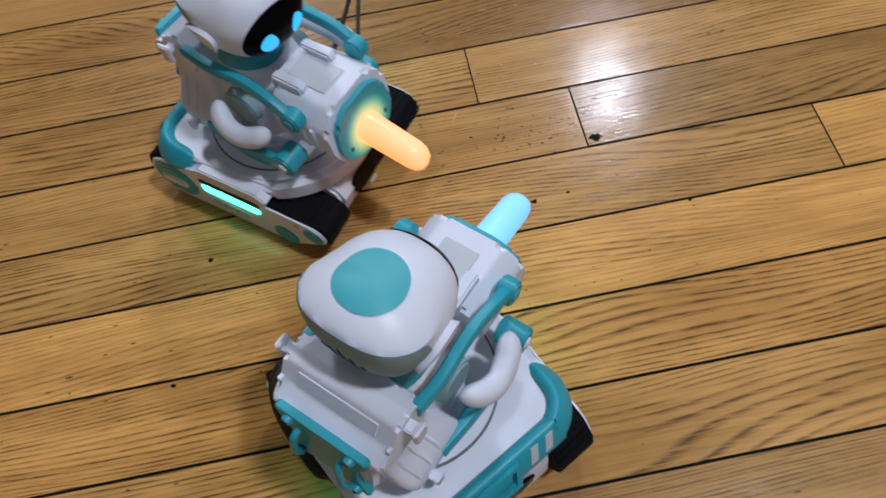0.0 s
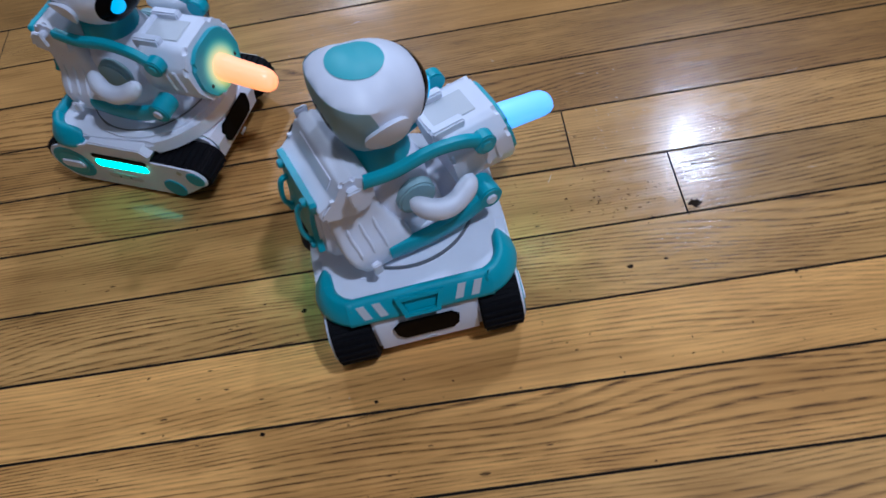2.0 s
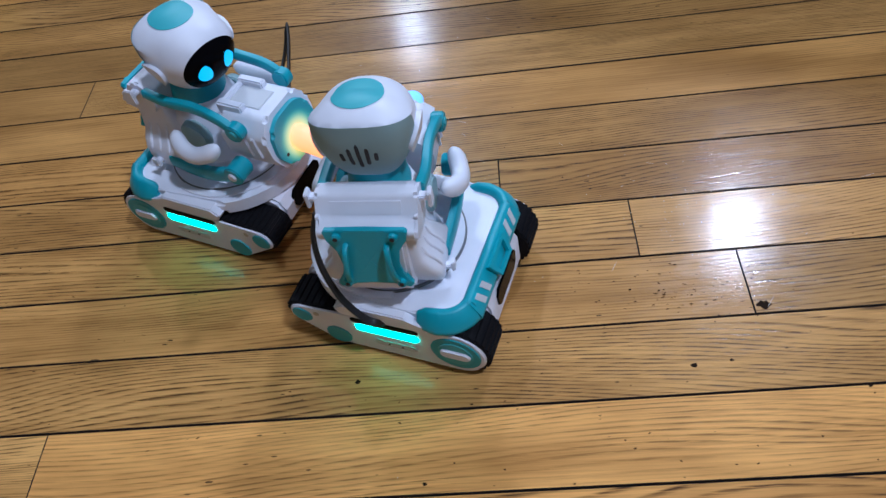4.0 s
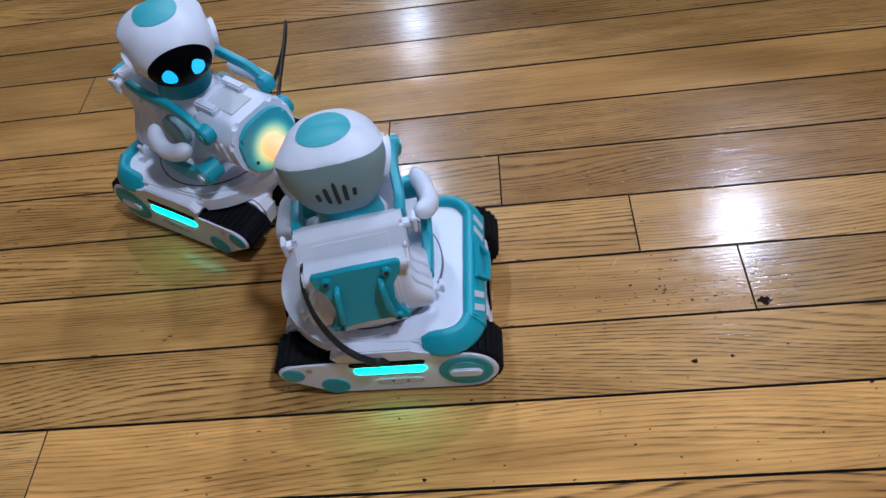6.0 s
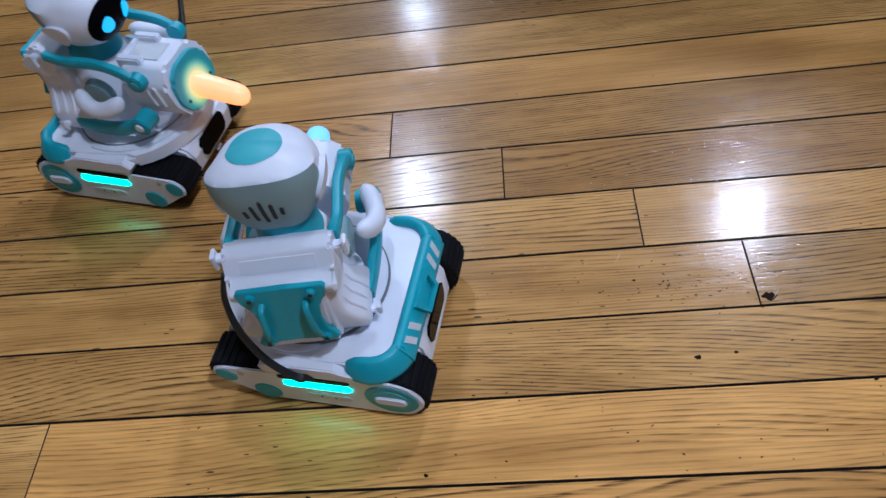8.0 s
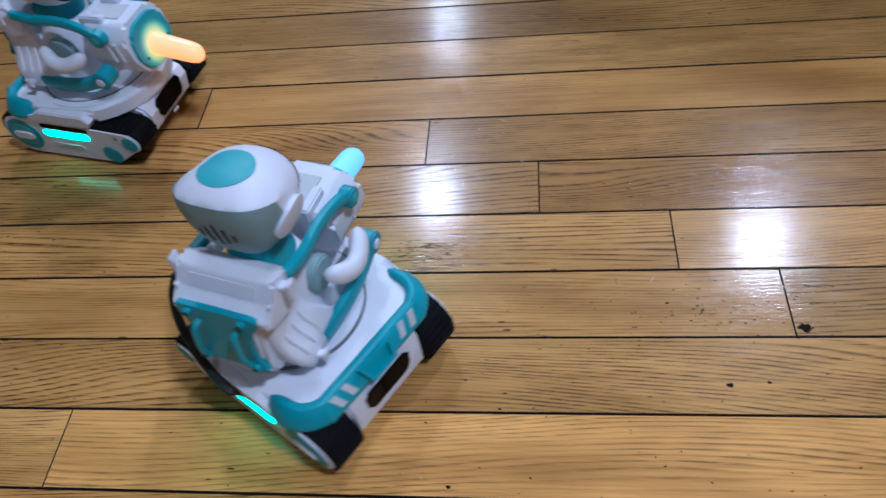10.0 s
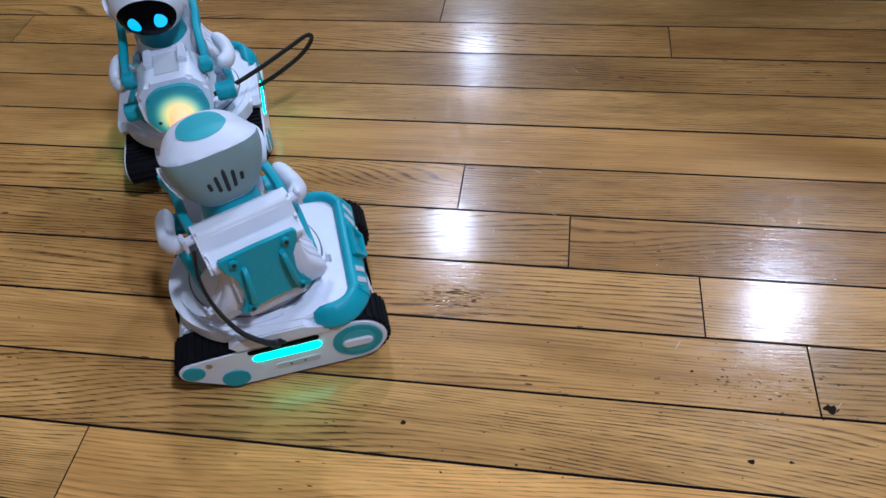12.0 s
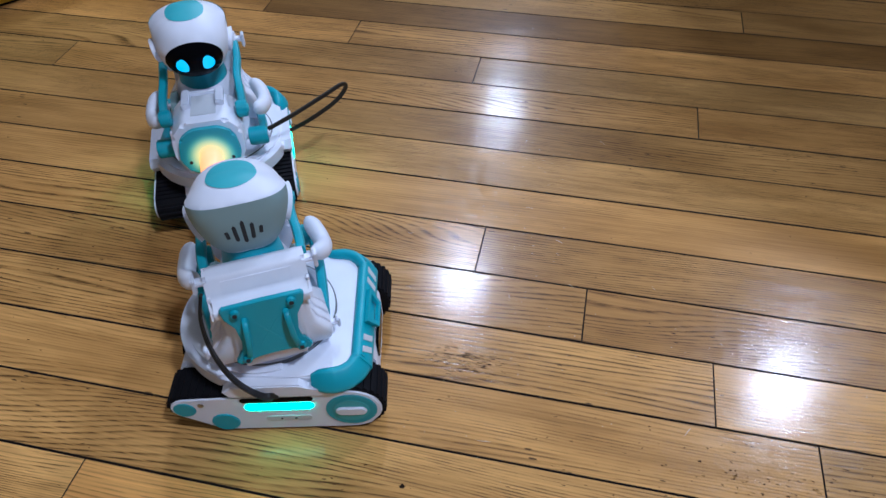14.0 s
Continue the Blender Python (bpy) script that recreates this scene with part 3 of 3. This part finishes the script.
        part("boss", on_back(bm), TEAL, pack)
        bm = bmesh.new()
        rod(bm, (-5, y, z), (-5.7, y, z), 1.5, seg=14)
        part("boss_hole", on_back(bm), SLOT, pack)
    for y in (-12.5, 12.5):
        bm = bmesh.new()
        sweep(bm, glide([(-2, y, 12), (-7, y * 1.02, 9), (-8, y * 1.1, -5), (-5.5, y * 1.2, -14), (-2, y * 1.25, -18)], 5), 3.6, 3.0, 10, up=(1, 0, 0), power=3)
        part("loop", on_back(bm), TEAL, pack, "teal loop handle")
    bm = bmesh.new()
    for s in (-1, 1):
        sweep(bm, [Vector((-2.45, -7 * s, 8)), Vector((-2.45, 7 * s, -11))], 0.9, 0.6, 6, up=(1, 0, 0))
    part("cross_rib", on_back(bm), TEAL, pack)

    # chest housing with the barrel
    bm = bmesh.new()
    hexa = [(-28, 92), (-19, 75), (19, 75), (28, 92), (28, 110), (17, 121), (-17, 121), (-28, 110)]
    prism(bm, rounded(hexa, 3.5, 3), 0, 32, 72, 2.6, 3)
    lean_front(bm)
    chest = part("chest_housing", bm, WHITE, torso, "white faceted chest housing")
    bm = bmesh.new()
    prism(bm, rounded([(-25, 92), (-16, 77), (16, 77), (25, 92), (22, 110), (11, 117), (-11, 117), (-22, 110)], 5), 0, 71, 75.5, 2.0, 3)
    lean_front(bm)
    part("barrel_plate", bm, plate_mat, chest, "translucent teal faceplate with the barrel's light painted in as glow")
    for y, z in ((-17, 89), (17, 89)):
        bm = bmesh.new()
        rod(bm, (74.5, y, z), (75.6, y, z), 1.5, seg=12)
        lean_front(bm)
        part("screw", bm, SLOT, chest)
    bm = bmesh.new()
    for y in (-13.5, 13.5):
        box(bm, 26, 48, y - 3.4, y + 3.4, 118, 126, 1.2)
    box(bm, 26, 31, -16.9, 16.9, 116, 124, 1.0)
    part("top_bracket", bm, WHITE, chest, "white forked bracket")
    bm = bmesh.new()
    box(bm, 32, 62, -10, 10, 120, 121.8, 0.4)
    lean_front(bm)
    part("top_panel", bm, SHADED, chest)
    for s in (-1, 1):
        for x in (52, 60):
            bm = bmesh.new()
            box(bm, x, x + 3, *sorted((27 * s, 29.2 * s)), 92, 110, 0.6)
            lean_front(bm)
            part("housing_rib", bm, WHITE, chest)
    bm = bmesh.new()
    prev = None
    for x, r in ((70, 9.6), (82, 9.4), (108, 8.8), (113, 7.8), (116, 5.6), (117.4, 2.6)):
        ring = [bm.verts.new((x, r * math.cos(2 * math.pi * j / 32), 93 - (x - 70) * 0.2 + r * math.sin(2 * math.pi * j / 32))) for j in range(32)]
        if prev:
            for j in range(32):
                bm.faces.new((prev[j], prev[(j + 1) % 32], ring[(j + 1) % 32], ring[j]))
        else:
            bm.faces.new(ring[::-1])
        prev = ring
    bm.faces.new(prev)
    part("barrel", bm, barrel_mat, torso, "glowing translucent barrel")

    for side in (-1, 1):
        # teal linkage bars and white bent arms
        bm = bmesh.new()
        sweep(bm, glide([(-24, 30 * side, 134), (-6, 31 * side, 131), (18, 30 * side, 130), (38, 31 * side, 126), (51, 31.5 * side, 118)], 6), 6.4, 8.0, 12, power=3.4)
        rod(bm, (51, 26 * side, 117), (51, 35 * side, 117), 7.0, seg=28, bevel=1.0)
        part("upper_bar", bm, TEAL, torso, "teal linkage bar")
        bm = bmesh.new()
        rod(bm, (51, 34.5 * side, 117), (51, 36 * side, 117), 3.4, seg=20, bevel=0.4)
        part("pivot_pin", bm, PALE_TEAL, torso)
        bm = bmesh.new()
        sweep(bm, glide([(-24, 37 * side, 73), (-2, 40 * side, 73), (20, 42 * side, 76), (44, 42 * side, 83)], 6), 7.5, 12, 12, power=3.2)
        rod(bm, (44, 30 * side, 83.4), (44, 46 * side, 83.4), 8.0, seg=28, bevel=1.0)
        part("lower_bar", bm, TEAL, torso, "teal linkage bar")
        bm = bmesh.new()
        rod(bm, (44, 45.5 * side, 83.4), (44, 47.4 * side, 83.4), 3.6, seg=20, bevel=0.6)
        part("pivot_pin", bm, WHITE, torso, "white pivot pin")
        bm = bmesh.new()
        sweep(bm, glide([(-3, 38 * side, 110), (5, 45 * side, 103), (16, 47 * side, 99), (28, 44.5 * side, 101), (37, 40 * side, 107)], 8), 12.5, 13.5, 16, taper=lambda t: round_cap(t, 0.22))
        part("arm", bm, WHITE, torso, "smooth white bent arm")

    # head
    bm = bmesh.new()
    rows, seg = 44, 72
    grid = []
    for i in range(rows + 1):
        th = math.pi * i / rows
        grid.append([bm.verts.new(head_point(Vector((math.sin(th) * math.cos(2 * math.pi * j / seg), math.sin(th) * math.sin(2 * math.pi * j / seg), math.cos(th))))) for j in range(seg)] if 0 < i < rows else [bm.verts.new(head_point(Vector((0, 0, 1 if i == 0 else -1))))])
    for i in range(rows):
        a, b = grid[i], grid[i + 1]
        for j in range(seg):
            k = (j + 1) % seg
            if len(a) == 1:
                bm.faces.new((a[0], b[j], b[k]))
            elif len(b) == 1:
                bm.faces.new((a[j], b[0], a[k]))
            else:
                bm.faces.new((a[j], b[j], b[k], a[k]))
    head = part("head", bm, WHITE, root, "smooth white head with dark screen face")
    turn = Matrix.Translation((0.015, 0, 0)) @ pose(0, 0, 0, 0, 0, torso_turn)
    head.matrix_basis = turn @ Matrix.Translation(HEAD_MID * MM) @ pose(0, 0, 0, 0, 0, head_turn)
    bm = bmesh.new()
    # grey shell behind, wrapping both sides
    seg, rows = 56, 16
    last = None
    for i in range(rows + 1):
        ring = []
        for j in range(seg + 1):
            a = radians(98 + 164 * j / seg)
            edge = min(j, seg - j) / (seg / 2)
            rim = 1 / superellipse(math.cos(a), math.sin(a))
            topz = seam_height(rim * math.cos(a)) / rim - 0.01 - 5 * max(0, 0.12 - edge) ** 1.2
            lowz = -1.15 + 2.2 * max(0, 0.2 - edge)
            s = lowz + (topz - lowz) * (i / rows)
            ring.append(bm.verts.new(head_point(Vector((math.cos(a), math.sin(a), s)), 0.5)))
        if last:
            for j in range(seg):
                bm.faces.new((last[j], last[j + 1], ring[j + 1], ring[j]))
        last = ring
    part("head_back", bm, GREY, head, "grey-green back shell with sound slots")
    for k, h in ((-2, 4.0), (-1, 8.5), (0, 12.0), (1, 8.5), (2, 4.0)):
        y = k * 6.0
        bm = bmesh.new()
        line = [head_point(Vector((-30, y, -4 + h * q)), 0.45) for q in (-1, -0.5, 0, 0.5, 1)]
        sweep(bm, glide(line, 3), 2.5, 1.0, 10, up=(1, 0, 0), taper=lambda t: round_cap(t, 0.12))
        part("sound_slot", bm, SLOT, head, "dark sound slot")
    bm = bmesh.new()
    head_patch(bm, (-0.08, 0, 1), (0, 1, 0), 0.56, 0.55, 0.45)
    part("crown_disc", bm, PALE_TEAL, head, "oval teal crown disc")
    for side in (-1, 1):
        bm = bmesh.new()
        head_patch(bm, (-0.02, side, -0.16), (1, 0, 0.35), 0.42, 0.30, 3.4, pear=0.2)
        part("ear", bm, WHITE, head, "white ear cap")
    bm = bmesh.new()
    head_patch(bm, (1, 0, -0.08), (0, 1, 0), 0.73, 0.57, 0.6)
    part("screen", bm, DARK, head, "glossy black oval screen")
    for y, z, w, h, tilt in eyes:
        bm = bmesh.new()
        eye_shape(bm, y, z, w, h, tilt)
        part("eye", bm, EYE_GLOW, head, "glowing cyan eye")

    bm = bmesh.new()
    sweep(bm, glide(strap_line, 8), strap_wide, 2.2, 8, up=(1, 0.2, 0.1), power=3)
    part("strap", bm, STRAP, root, "flat black cord")
    return root, torso, head


EYES = [(-9.5, -1.5, 4.8, 6.0, -0.25), (9.5, -1.5, 4.8, 6.0, 0.25)]
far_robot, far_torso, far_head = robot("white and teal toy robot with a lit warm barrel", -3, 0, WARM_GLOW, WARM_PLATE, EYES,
    [(12, 63, 50), (10, 84, 58), (6, 108, 70), (4, 120, 82), (10, 117, 91), (22, 98, 89), (38, 68, 84), (54, 42, 83), (62, 30, 85)], 4.4)
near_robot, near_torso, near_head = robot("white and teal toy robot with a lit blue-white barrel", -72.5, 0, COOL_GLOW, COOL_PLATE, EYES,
    [(3, 62, 46), (12, 66, 50), (27, 65, 68), (36, 61, 94), (39, 54, 116), (37, 46, 131)], 6.4)

# ---- ceiling lamps, the last two being fittings for the added fill ----
for lx, ly, watt in LAMPS:
    lamp = new("ceiling_and_fill_lamp")
    lamp.location = (lx, ly, 2.5)
    tagged(lamp, "round white ceiling lamp, switched on, of three mirrored in the floor and two added as fill", "ceiling lamp", "ceiling lamps")
    bm = bmesh.new()
    rod(bm, (0, 0, -14), (0, 0, 0), 100, 112, 48, 3)
    part("rim", bm, WHITE, lamp)
    bm = bmesh.new()
    rod(bm, (0, 0, -19), (0, 0, -13), 78, 88, 48, 2)
    part("diffuser", bm, LAMP_GLOW, lamp, "lit white diffuser")

# ---- floor strips ----
JOINTS = {0: [-0.196, 0.66], 1: [-0.80, -0.1, 0.75], 2: [-0.70, 0.0, 0.6], 3: [-0.9, 0.069, 0.8], 4: [-0.75, 0.234], 5: [-0.43, 0.55],
          -1: [-0.417, 0.5], -2: [-0.516, 0.5], -4: [-0.75, -0.004, 0.65], -5: [-0.252, 0.6], -6: [-0.418, 0.6], -7: [-0.552, 0.4], -8: [0.055, -0.7]}
# stain of single strips, by row and the joint where they begin
STAIN = {(1, -0.1): 0.80, (0, -0.196): 0.84, (-7, -0.552): 0.50, (2, -0.70): 0.95, (2, 0.0): 1.06, (5, -0.43): 1.14, (4, -0.75): 0.90, (3, -0.9): 0.98, (-8, 0.055): 0.72, (-4, -0.004): 0.85, (4, 0.234): 1.16, (-1, -0.417): 1.05}


def plank(x0, x1, row, tone):
    gap = 0.0006
    hx, hy = (x1 - x0) / 2 - gap * 0.35, W / 2 - gap
    c, t = 0.0004, 0.012
    dz = random.uniform(-0.00025, 0.0001)
    vs = []
    for z, sx, sy in ((-t, hx, hy), (-c, hx, hy), (0, hx - c, hy - c)):
        vs += [(-sx, -sy, z), (sx, -sy, z), (sx, sy, z), (-sx, sy, z)]
    fs = [(8, 9, 10, 11)]
    for k in (0, 4):
        for i in range(4):
            j = (i + 1) % 4
            fs.append((k + i, k + j, k + 4 + j, k + 4 + i))
    me = bpy.data.meshes.new("plank")
    me.from_pydata(vs, [], fs)
    me.materials.append(OAK)
    me.materials.append(GROOVE)
    for f in me.polygons[1:]:
        f.material_index = 1
    ob = new("plank", me)
    ob.location = ((x0 + x1) / 2, -row * W - W / 2, dz)
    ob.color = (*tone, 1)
    ob.parent = floor


rng = random.Random(5)
for row in range(-30, 14):
    near = -12 <= row <= 10
    cuts = [X0 + 0.02]
    known = JOINTS.get(row)
    if known:
        marks = sorted(known)
        x = marks[0]
        while x - 0.9 > X0:
            x -= rng.uniform(0.55, 1.1)
            marks.insert(0, x)
        x = marks[-1]
        while x + 0.9 < X1:
            x += rng.uniform(0.55, 1.1)
            marks.append(x)
    else:
        marks, x = [], X0 + rng.uniform(0.3, 1.0)
        while x < X1:
            # hold the stretch in view free of stray joints
            if not (near and -0.55 < x < 0.45):
                marks.append(x)
            x += rng.uniform(0.5, 1.1)
    cuts += [m for m in marks if X0 + 0.1 < m < X1 - 0.1] + [X1 - 0.02]
    for a, b in zip(cuts, cuts[1:]):
        # row factors paint light into the tone: near rows lighter, rows past -8 darker
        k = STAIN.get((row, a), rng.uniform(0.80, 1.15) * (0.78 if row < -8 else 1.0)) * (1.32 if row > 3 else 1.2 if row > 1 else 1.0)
        warm = rng.uniform(-0.05, 0.05)
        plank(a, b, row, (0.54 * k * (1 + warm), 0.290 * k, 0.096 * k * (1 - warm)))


# the same floor goes on to the walls beyond the strips laid singly
for name, ya, yb in (("floor_north", 30 * W, Y1), ("floor_south", Y0, -14 * W)):
    rest = slab(name, X0, X1, ya + 0.001, yb, -0.0118, -0.0008, OAK, "strip oak floor reaching the wall")
    rest.color = (0.50, 0.27, 0.09, 1)

# knots and dents in the strips
for kx, ky, size in ((0.076, -0.221, 5.2), (-0.208, -0.260, 2.6), (0.020, -0.264, 2.6), (0.124, -0.286, 2.0), (-0.235, -0.346, 2.2), (-0.16, -0.335, 1.8), (0.045, -0.262, 1.6), (-0.012, -0.20, 1.4)):
    bm = bmesh.new()
    n = 13
    prism(bm, [(size * rng.uniform(0.55, 1.1) * math.cos(6.283 * i / n), size * 0.75 * rng.uniform(0.5, 1.1) * math.sin(6.283 * i / n)) for i in range(n)], 2, -1, 0.15)
    knot = part("knot", bm, KNOT, floor, "small dark knot")
    knot.location = (kx, ky, 0)

# dents, black worn grain and pale scuffs, too many to count
def marks(name, mat, label, spread):
    """Slivers laid on the strips: each patch is a middle, a spread, a number and a length and width in millimetres."""
    vs, fs = [], []
    for mx, my, sx, sy, count, long, wide, lean in spread:
        for _ in range(count):
            x, y = rng.gauss(mx, sx), rng.gauss(my, sy)
            a = rng.gauss(0, lean)
            h, w = long * MM * rng.uniform(0.3, 1.1) / 2, wide * MM * rng.uniform(0.4, 1.1) / 2
            ca, sa = math.cos(a), math.sin(a)
            k = len(vs)
            for px, py in ((-h, 0), (-h * 0.35, -w), (h * 0.5, -w * 0.7), (h, 0), (h * 0.3, w), (-h * 0.5, w * 0.6)):
                vs.append((x + px * ca - py * sa, y + px * sa + py * ca, 0.0003))
            fs.append(tuple(range(k, k + 6)))
    me = bpy.data.meshes.new(name)
    me.from_pydata(vs, [], fs)
    me.materials.append(mat)
    ob = new(name, me)
    ob.parent = floor
    return tagged(ob, label, kind="stuff")


marks("dent_marks", KNOT, "small dark dents and open grain in the floor", [
    (-0.185, -0.150, 0.020, 0.006, 90, 7, 0.7, 0.08), (0.04, -0.205, 0.03, 0.014, 60, 3.2, 1.0, 0.25), (-0.04, -0.20, 0.08, 0.015, 40, 3.0, 0.7, 0.15),
    (-0.10, -0.30, 0.16, 0.03, 30, 2.6, 1.2, 0.5), (0.05, -0.25, 0.2, 0.10, 70, 2.2, 0.9, 0.4), (-0.5, -0.20, 0.12, 0.06, 60, 3.5, 0.9, 0.2), (-0.2, 0.10, 0.3, 0.15, 60, 2.5, 0.9, 0.3)])
marks("pale_scuffs", SCUFF, "pale scuffs and scratches in the varnish", [
    (-0.17, 0.05, 0.030, 0.13, 110, 1.5, 0.7, 1.2), (0.04, -0.13, 0.030, 0.025, 60, 1.8, 0.8, 1.2), (-0.14, -0.12, 0.05, 0.05, 60, 1.3, 0.6, 1.2),
    (0.03, -0.15, 0.10, 0.08, 9, 14, 0.45, 0.9), (-0.16, 0.0, 0.05, 0.14, 9, 11, 0.5, 0.8)])

# an unseen dark cabinet, added to shade the far right floor, and a yellow toy box
bm = bmesh.new()
box(bm, -620, 620, -210, 210, 60, 725, 6)
cabinet = new("shade_cabinet")
cabinet.matrix_world = pose(0.485, 0.733, 0, 0, 0, -25)
tagged(cabinet, "low dark brown wooden cabinet, out of view, added to shade the oak floor", "cabinet")
part("body", bm, DARK_WOOD, cabinet)
bm = bmesh.new()
box(bm, -580, 580, -180, 190, 0, 61, 2)
part("plinth", bm, DARK_WOOD, cabinet)
bm = bmesh.new()
box(bm, -640, 640, -225, 215, 725, 750, 5)
part("top", bm, DARK_WOOD, cabinet)
for x in (-305, 305):
    bm = bmesh.new()
    box(bm, x - 295, x + 295, -226, -211, 80, 712, 4)
    door = part("door", bm, DARK_WOOD, cabinet)
    bm = bmesh.new()
    hx = x + (250 if x < 0 else -250)
    rod(bm, (hx, -226, 360), (hx, -246, 360), 9, 13, 20, 2)
    part("knob", bm, METAL, door)
bin_ob = new("toy_box")
bin_ob.matrix_world = pose(-0.962, 0.356, 0, 0, 0, 54.4)
tagged(bin_ob, "yellow plastic toy box on the oak floor", "toy box")
bm = bmesh.new()
box(bm, -170, 170, -100, 100, 4, 120, 10)
part("body", bm, YELLOW, bin_ob)
bm = bmesh.new()
box(bm, -150, 150, -88, 88, 0, 6, 1)
part("foot_rim", bm, RUBBER, bin_ob)
bm = bmesh.new()
box(bm, -176, 176, -106, 106, 112, 130, 8)
part("lid", bm, YELLOW, bin_ob)


# ---- what moves: seconds, place, turn of the base, turn of the torso on it ----
NEAR_WAY = [
    (0, -0.0748, -0.4066, 119.0, -73.0, 0),
    (0.5, -0.0750, -0.4061, 116.8, -71.3, 0),
    (1, -0.0912, -0.3776, 120.6, -76.4, 0),
    (1.5, -0.1117, -0.3307, 97.2, -72.6, 0),
    (2, -0.1243, -0.2413, 95.7, -71.7, 0),
    (2.5, -0.1222, -0.2247, 103.9, -72.0, 0),
    (3, -0.1118, -0.2239, 137.3, -72.3, 0),
    (3.5, -0.1483, -0.1897, 151.4, -70.8, 0),
    (4, -0.1572, -0.1842, 160.5, -76.7, 0),
    (6.5, -0.1876, -0.2165, 179.7, -80.6, 0),
    (7, -0.2204, -0.2190, 158.7, -79.6, 0),
    (9.5, -0.1903, -0.2400, 186.5, -72.1, 0),
    (10, -0.2490, -0.2451, 146.5, -72.5, 0),
    (10.5, -0.3137, -0.1983, 137.5, -71.0, 0),
    (11, -0.3268, -0.1830, 167.3, -73.5, 0),
    (11.5, -0.3143, -0.1673, 219.5, -73.3, 0),
    (12, -0.3101, -0.1708, 201.3, -73.3, 0),
    (12.5, -0.3089, -0.1736, 193.2, -72.8, 0),
    (13, -0.3097, -0.1742, 194.1, -73.6, 0),
    (13.5, -0.3103, -0.1741, 193.9, -72.7, 0),
    (14, -0.3096, -0.1741, 193.5, -73.5, 0),
]
FAR_WAY = [
    (0, -0.1473, -0.1833, -38.1, -4.7, -8),
    (0.5, -0.2215, -0.1240, -34.3, -0.1, -8),
    (1, -0.3089, -0.0745, -25.6, -1.0, -8),
    (1.5, -0.3268, -0.0633, -23.5, -1.3, -10),
    (2, -0.3257, -0.0656, -22.5, -1.6, -12),
    (2.5, -0.3242, -0.0658, -22.8, -1.8, -13),
    (3, -0.3235, -0.0675, -22.9, -1.5, -14),
    (3.5, -0.3222, -0.0667, -24.2, -1.4, -14),
    (4, -0.3251, -0.0658, -23.0, -2.2, -15),
    (6.5, -0.3356, -0.0636, -29.1, -7.8, -28),
    (7, -0.3403, -0.0601, -22.6, -3.4, -22),
    (9.5, -0.5352, 0.0323, -12.8, -0.1, 0),
    (10, -0.5088, 0.0252, -12.5, 1.1, -10),
    (10.5, -0.4684, 0.0134, -5.3, -9.9, -28),
    (11, -0.4576, 0.0300, -56.4, 6.6, -30),
    (11.5, -0.4484, 0.0323, -72.1, 1.1, -6),
    (12, -0.4551, 0.0275, -68.3, 3.2, -4),
    (12.5, -0.4530, 0.0308, -67.3, -0.8, 4),
    (13, -0.4560, 0.0255, -63.9, -2.0, 2),
    (13.5, -0.4520, 0.0238, -66.8, 0.6, 3),
    (14, -0.4547, 0.0251, -64.9, 0.0, 4),
]


def motions():
    for way, whole, torso, head, lift, seat in ((NEAR_WAY, near_robot, near_torso, near_head, 8, (0, 0, 0)), (FAR_WAY, far_robot, far_torso, far_head, 4, (5, 0, -4))):
        walk(whole, [(t, pose(x, y, 0, 0, 0, turn)) for t, x, y, turn, twist, nod in way])
        walk(torso, [(t, pose(0.015, 0, 0, 0, 0, twist)) for t, x, y, turn, twist, nod in way])
        walk(head, [(t, pose(0.015, 0, 0, 0, 0, twist) @ Matrix.Translation((HEAD_MID + Vector(seat)) * MM) @ pose(0, 0, 0, 0, 0, nod) @ pose(0, 0, 0, 0, lift, 0)) for t, x, y, turn, twist, nod in way])


motions()
